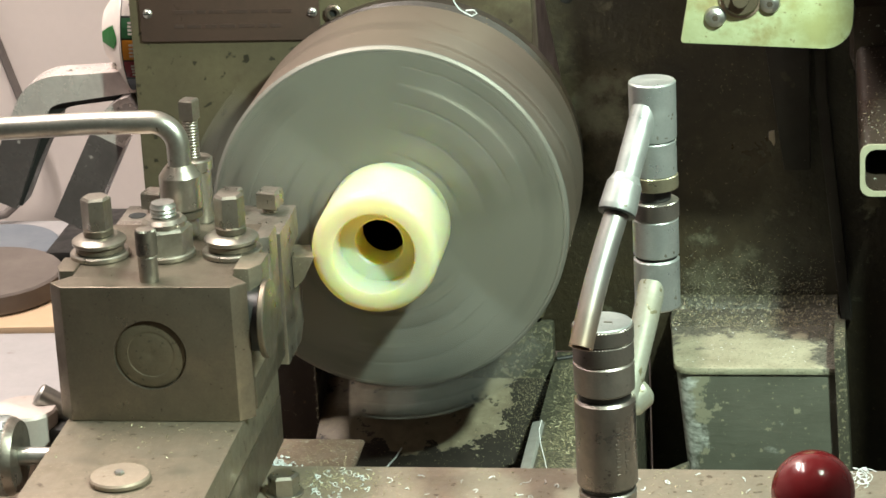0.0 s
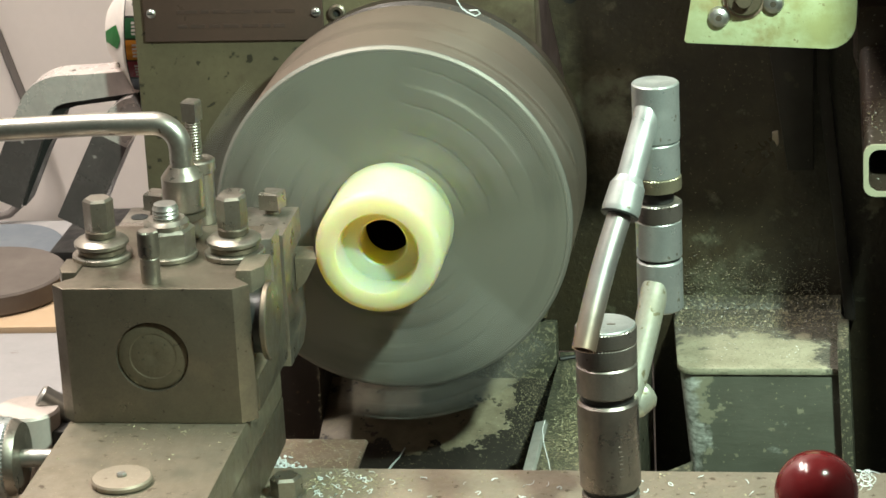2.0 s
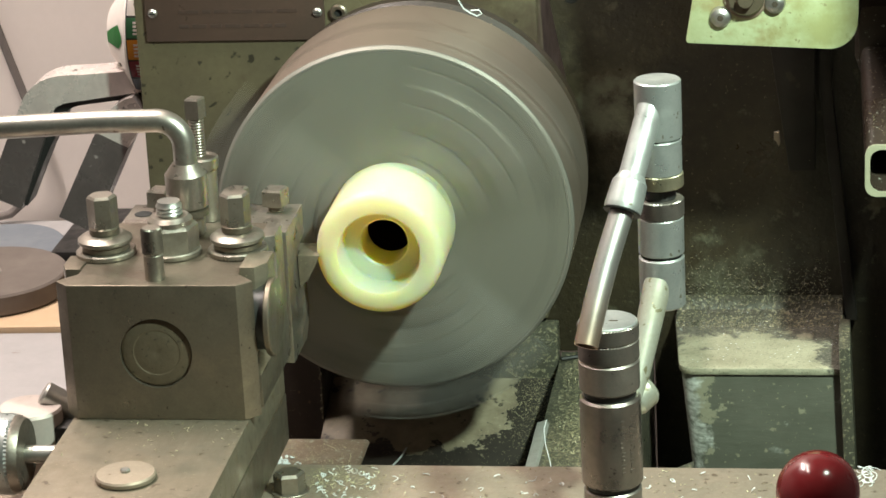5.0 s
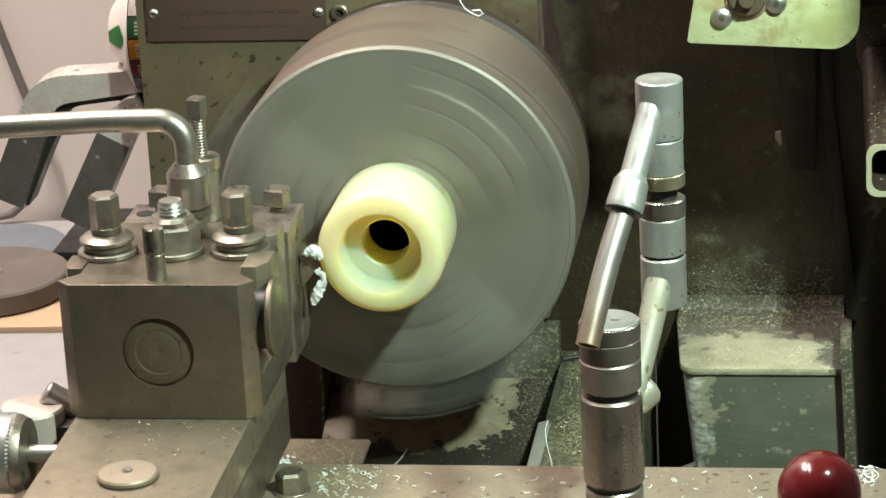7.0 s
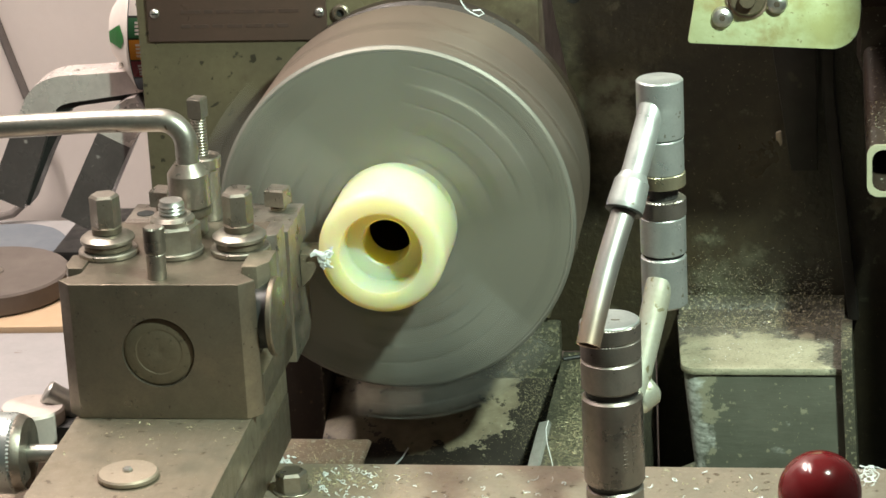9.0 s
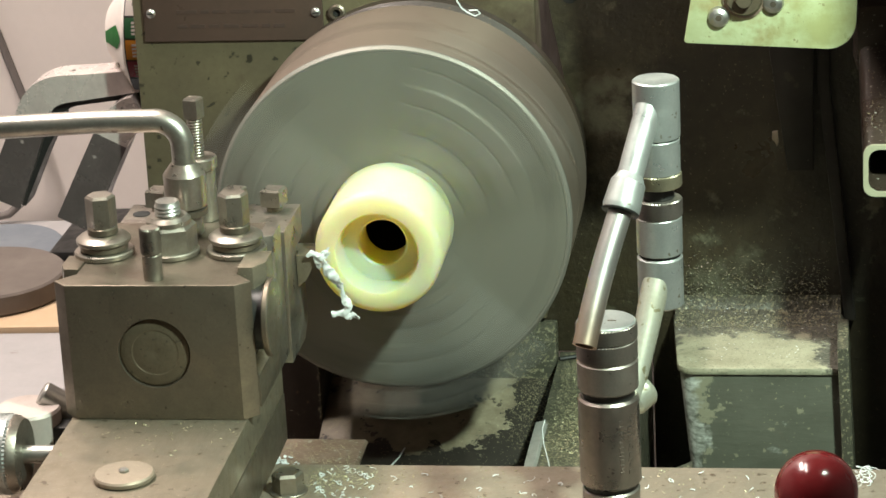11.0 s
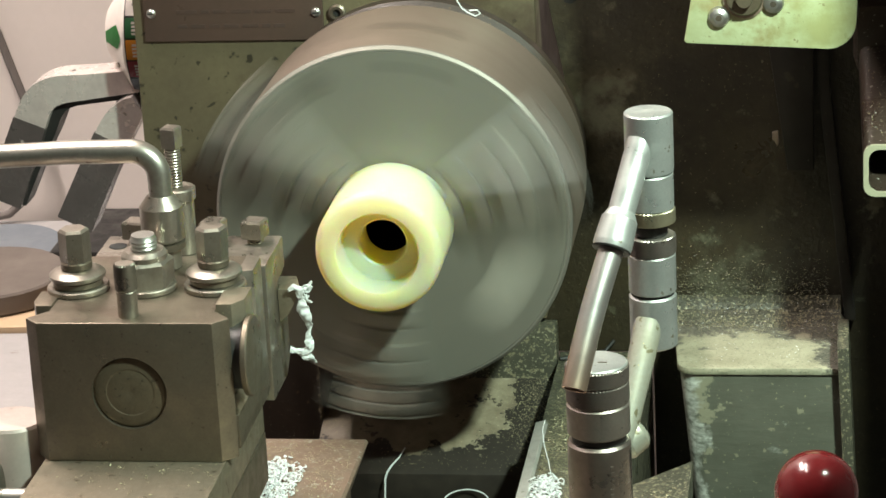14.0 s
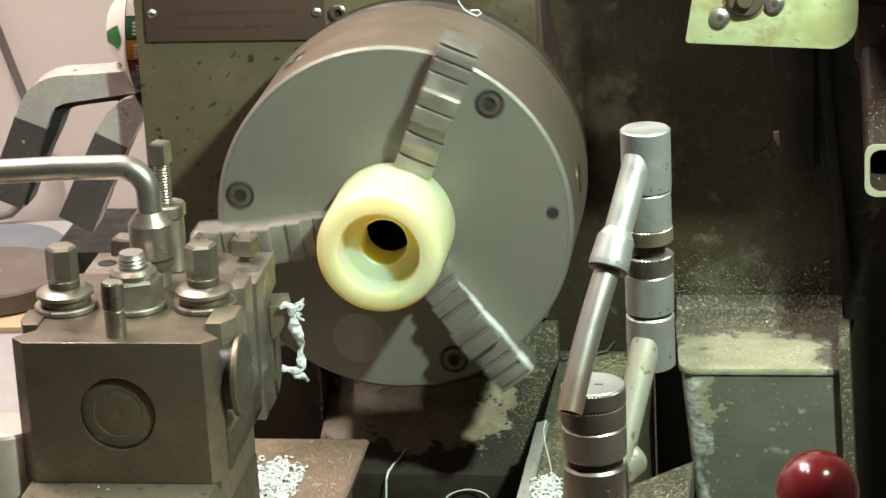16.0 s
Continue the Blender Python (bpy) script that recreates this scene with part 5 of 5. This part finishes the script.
    solid("swarf_thread", sweep(pts, 0.00055, 6), SWARF, "white thread of swarf caught above the chuck", "swarf")


def carriage_swarf():
    out = []
    ob = strew("brass_chips", flakes(800, patch(-0.015, -0.178, 0.018, 0.012, -0.055, 0.1, -0.3, -0.155), -0.118, 0.0008, 5), BRASS, "brass chips on the saddle", "chips")
    out.append(ob)
    out.append(strew("brass_chips", flakes(500, spread(-0.02, 0.31, -0.26, -0.155), -0.118, 0.0009, 6), BRASS, "scattered brass chips on the saddle", "chips"))
    out.append(strew("brass_chips", flakes(130, patch(-0.115, -0.235, 0.035, 0.03, -0.17, -0.06, -0.34, -0.228), -0.0565, 0.0009, 7), BRASS, "brass chips on the compound slide", "chips"))
    for seed, n, x0, x1, size in ((21, 60, -0.03, 0.012, 0.002), (22, 60, 0.02, 0.31, 0.0032), (23, 14, 0.318, 0.328, 0.006)):
        out.append(solid("swarf_curls", loops(n, x0, x1, -0.225 if seed != 23 else -0.18, -0.16, -0.118, size, seed, 0.00028), SWARF, "small white swarf curls on the saddle", "swarf", kind="stuff"))
    return out


def ribbon(points, seed, y=-0.077, twist=0.9):
    """A thin crumpled shred through points of x, z and half width: folded and twisted along its length."""
    dense = []
    for a, b in zip(points, points[1:]):
        dense += [tuple(a[k] + (b[k] - a[k]) * i / 6 for k in range(3)) for i in range(6)]
    dense.append(points[-1])
    own = bmesh.new()
    rows = []
    n = len(dense)
    for i, (x, z, w) in enumerate(dense):
        p, q = dense[max(i - 1, 0)], dense[min(i + 1, n - 1)]
        d = Vector((q[0] - p[0], 0, q[1] - p[1])).normalized()
        side, face = Vector((d.z, 0, -d.x)), Vector((0, -1, 0))
        t = twist * noise.noise(Vector((i * 0.13, seed * 1.3, 0.5)))
        u, v = side * math.cos(t) + face * math.sin(t), face * math.cos(t) - side * math.sin(t)
        row = []
        for k, c in enumerate((-1.0, -0.45, 0.05, 0.5, 1.0)):
            edge = 1 + 0.45 * noise.noise(Vector((i * 0.55, k * 3.1, seed)))
            fold = w * 0.55 * noise.noise(Vector((i * 0.32, k * 1.9, seed + 7.0)))
            row.append(own.verts.new(Vector((x, y, z)) + u * (c * w * edge) + v * (fold + (1 - c * c) * w * 0.3)))
        rows.append(row)
    for p, q in zip(rows, rows[1:]):
        for k in range(4):
            own.faces.new((p[k], q[k], q[k + 1], p[k + 1]))
    bmesh.ops.recalc_face_normals(own, faces=own.faces)
    bmesh.ops.solidify(own, geom=own.faces[:], thickness=0.0005)
    return own


def build_chips():
    own = ribbon([(-0.050, 0.001, 0.0016), (-0.0475, 0.004, 0.0030), (-0.044, 0.0055, 0.0040), (-0.041, 0.003, 0.0032), (-0.0385, -0.001, 0.0014)], 31)
    join(own, ribbon([(-0.049, 0.0045, 0.0012), (-0.0455, 0.0015, 0.0026), (-0.042, 0.0005, 0.0022)], 33, -0.0755))
    join(own, ribbon([(-0.0395, -0.0075, 0.0010), (-0.0425, -0.0105, 0.0016), (-0.0405, -0.0105, 0.0018), (-0.0375, -0.0120, 0.0020), (-0.0375, -0.0165, 0.0030), (-0.0395, -0.0215, 0.0034), (-0.0415, -0.0265, 0.0036), (-0.0435, -0.0315, 0.0026), (-0.0440, -0.0340, 0.0016)], 32))
    a = solid("swarf_string", own, SWARF, "crumpled white swarf string at the tool tip", "swarf", loc=(-0.041, -0.074, 0), angle=70)
    own = ribbon([(-0.0395, 0.0010, 0.0022), (-0.0380, -0.0050, 0.0010), (-0.0385, -0.0105, 0.0040), (-0.0370, -0.0170, 0.0046), (-0.0350, -0.0225, 0.0032), (-0.0345, -0.0265, 0.0009), (-0.0360, -0.0305, 0.0018), (-0.0358, -0.0350, 0.0034), (-0.0345, -0.0395, 0.0020), (-0.0385, -0.0420, 0.0026), (-0.0445, -0.0415, 0.0015), (-0.0485, -0.0405, 0.0023)], 35)
    join(own, ribbon([(-0.0430, -0.0425, 0.0016), (-0.0385, -0.0455, 0.0024), (-0.0345, -0.0470, 0.0023), (-0.0320, -0.0500, 0.0014)], 36, -0.0765))
    b = solid("swarf_string", own, SWARF, "long crumpled white swarf string hanging from the tool", "swarf", loc=(-0.041, -0.0745, 0), angle=70)
    nub_bm = ribbon([(-0.047, 0.0005, 0.0010), (-0.0435, 0.0030, 0.0020), (-0.0400, 0.0010, 0.0026), (-0.0375, -0.0030, 0.0018)], 38)
    random.seed(50)
    for k in range(10):
        x, z = -0.0415 + 0.0006 * k, random.uniform(-0.004, 0.003)
        a1, r = random.uniform(-2.4, 1.2), random.uniform(0.003, 0.0075)
        join(nub_bm, ribbon([(x, z, 0.0011), (x + r * 0.5 * math.cos(a1), z + r * 0.6 * math.sin(a1), 0.0013), (x + r * math.cos(a1 + 0.5), z + r * math.sin(a1 + 0.5), 0.0006)], 60 + k, -0.0765 + 0.0004 * (k % 4)))
    c = solid("swarf_nub", nub_bm,
              SWARF, "small ragged bit of white swarf on the tool tip", "swarf", loc=(-0.041, -0.0745, 0), angle=70)
    return a, b, c


build_room()
build_headstock()
build_dial()
build_levers()
build_bed()
build_bracket()
chuck = build_chuck()
work = build_work()
carried = [build_saddle(), build_compound(), build_coolant(), *build_toolpost()]
feed_dial, clamp_bar, crank = build_handles()
build_swarf()
carried += carriage_swarf() + [feed_dial, clamp_bar]
chip_a, chip_b, nub = build_chips()

# ---------------------------------------------------------------- what moves
# travel of the carriage along the bed
TRAVEL = [(0, -0.0018), (0.5, -0.0018), (1, -0.0006), (1.5, 0), (1.75, -0.002), (2, -0.005), (2.5, -0.0045), (3, -0.002), (3.5, -0.0019), (4, 0), (5, 0.0009),
          (6.5, 0.0017), (9, 0.0022), (10.6, 0.0022), (11.1, 0.0), (11.3, -0.006), (11.5, -0.0164), (11.7, -0.031), (11.9, -0.0452), (12, -0.051), (12.2, -0.0585),
          (12.5, -0.0633), (13, -0.0647), (14, -0.0653), (14.3, -0.0658), (14.5, -0.0747), (14.7, -0.0865), (14.9, -0.0965), (15, -0.0982), (16, -0.0982)]
# angle of one jaw as the spindle runs down, degrees
SPIN = [(13.9, -1430), (14.0, -1296), (14.1, -1166), (14.2, -1037), (14.3, -910), (14.4, -792), (14.5, -686), (14.6, -588), (14.7, -502), (14.8, -421), (14.9, -351), (15.0, -287),
        (15.1, -228), (15.2, -176), (15.3, -129), (15.4, -85), (15.5, -45.5), (15.6, -13.3), (15.7, 14.5), (15.8, 35.5), (15.9, 52.5), (15.967, 64.0), (16.0, 67.0)]


def travel(t):
    return float(np.interp(t, [a for a, _ in TRAVEL], [b for _, b in TRAVEL]))


def jaw_angles():
    """The jaw's angle at each film frame: steady speed, then running down."""
    n = frame(16.0)
    times = [i / FPS for i in range(n)]
    angles = list(np.interp(times, [a for a, _ in SPIN], [b for _, b in SPIN]))
    rate = 1330.0 / FPS
    for i in range(n - 1, -1, -1):
        if times[i] < 13.9:
            rate = min(rate + 800.0 / FPS / FPS, 2520.0 / FPS)
            angles[i] = angles[i + 1] - rate
    return times, angles


def motions():
    times, angles = jaw_angles()
    spin = [(t, pose(0, 0, 0, 0, -(a - JAW_ANGLE), 0)) for t, a in zip(times, angles)]
    walk(chuck, spin)
    walk(work, spin)
    for ob in carried:
        p = ob.location.copy()
        walk(ob, [(t, pose(p.x, p.y + d, p.z)) for t, d in TRAVEL])
    p = crank.location.copy()
    walk(crank, [(t, pose(p.x - 0.14 * d, p.y + d, p.z - 0.29 * d)) for t, d in TRAVEL])
    # the chips lie in the stock until the tool has cut them
    p = chip_a.location.copy()
    q = (p.x + 0.012, p.y + 0.042, p.z + 0.012)
    walk(chip_a, [(0, pose(*q)), (5.0, pose(*q)), (5.8, pose(*p)), (6.3, pose(*p)), (7.0, pose(p.x, p.y, p.z, 0, 4, 0)), (7.5, pose(*p)), (7.7, pose(p.x, p.y, p.z + 0.004, 0, -15, 0)),
                  (7.9, pose(p.x + 0.001, p.y - 0.01, p.z - 0.020, 0, 25, 0)), (8.0, pose(p.x + 0.003, p.y - 0.01, p.z - 0.030, 0, 50, 0)), (8.1, pose(p.x - 0.004, p.y + 0.03, p.z - 0.10, 20, 80, 0)), (8.35, pose(-0.06, 0.05, -0.38, 40, 120, 0)), (8.6, pose(-0.06, 0.05, -0.405, 60, 130, 0)), (16, pose(-0.06, 0.05, -0.405, 60, 130, 0))])
    p = chip_b.location.copy()
    q = pose(p.x + 0.0035, -0.059, 0.0, 90, 0, 0)
    rows = [(0, q), (9.4, q), (10.2, pose(p.x + 0.003, p.y + 0.012, p.z, 50, -20, 0)), (11.0, pose(p.x + 0.002, p.y + travel(11.0), p.z, 0, -20, 0)),
            (11.3, pose(p.x + 0.002, p.y + travel(11.3), p.z, 0, -20, 0)), (11.5, pose(p.x, p.y + travel(11.5), p.z, 0, -22, 0)), (11.7, pose(p.x, p.y + travel(11.7), p.z, 0, -18, 0))]
    rows += [(t, pose(p.x, p.y + d, p.z)) for t, d in TRAVEL if t > 11.95]
    walk(chip_b, rows)
    p = nub.location.copy()
    q = (p.x + 0.008, p.y + 0.035, p.z)
    walk(nub, [(0, pose(*q)), (7.8, pose(*q)), (8.1, pose(*p))] + [(t, pose(p.x, p.y + d, p.z)) for t, d in TRAVEL if t > 8.5])


motions()
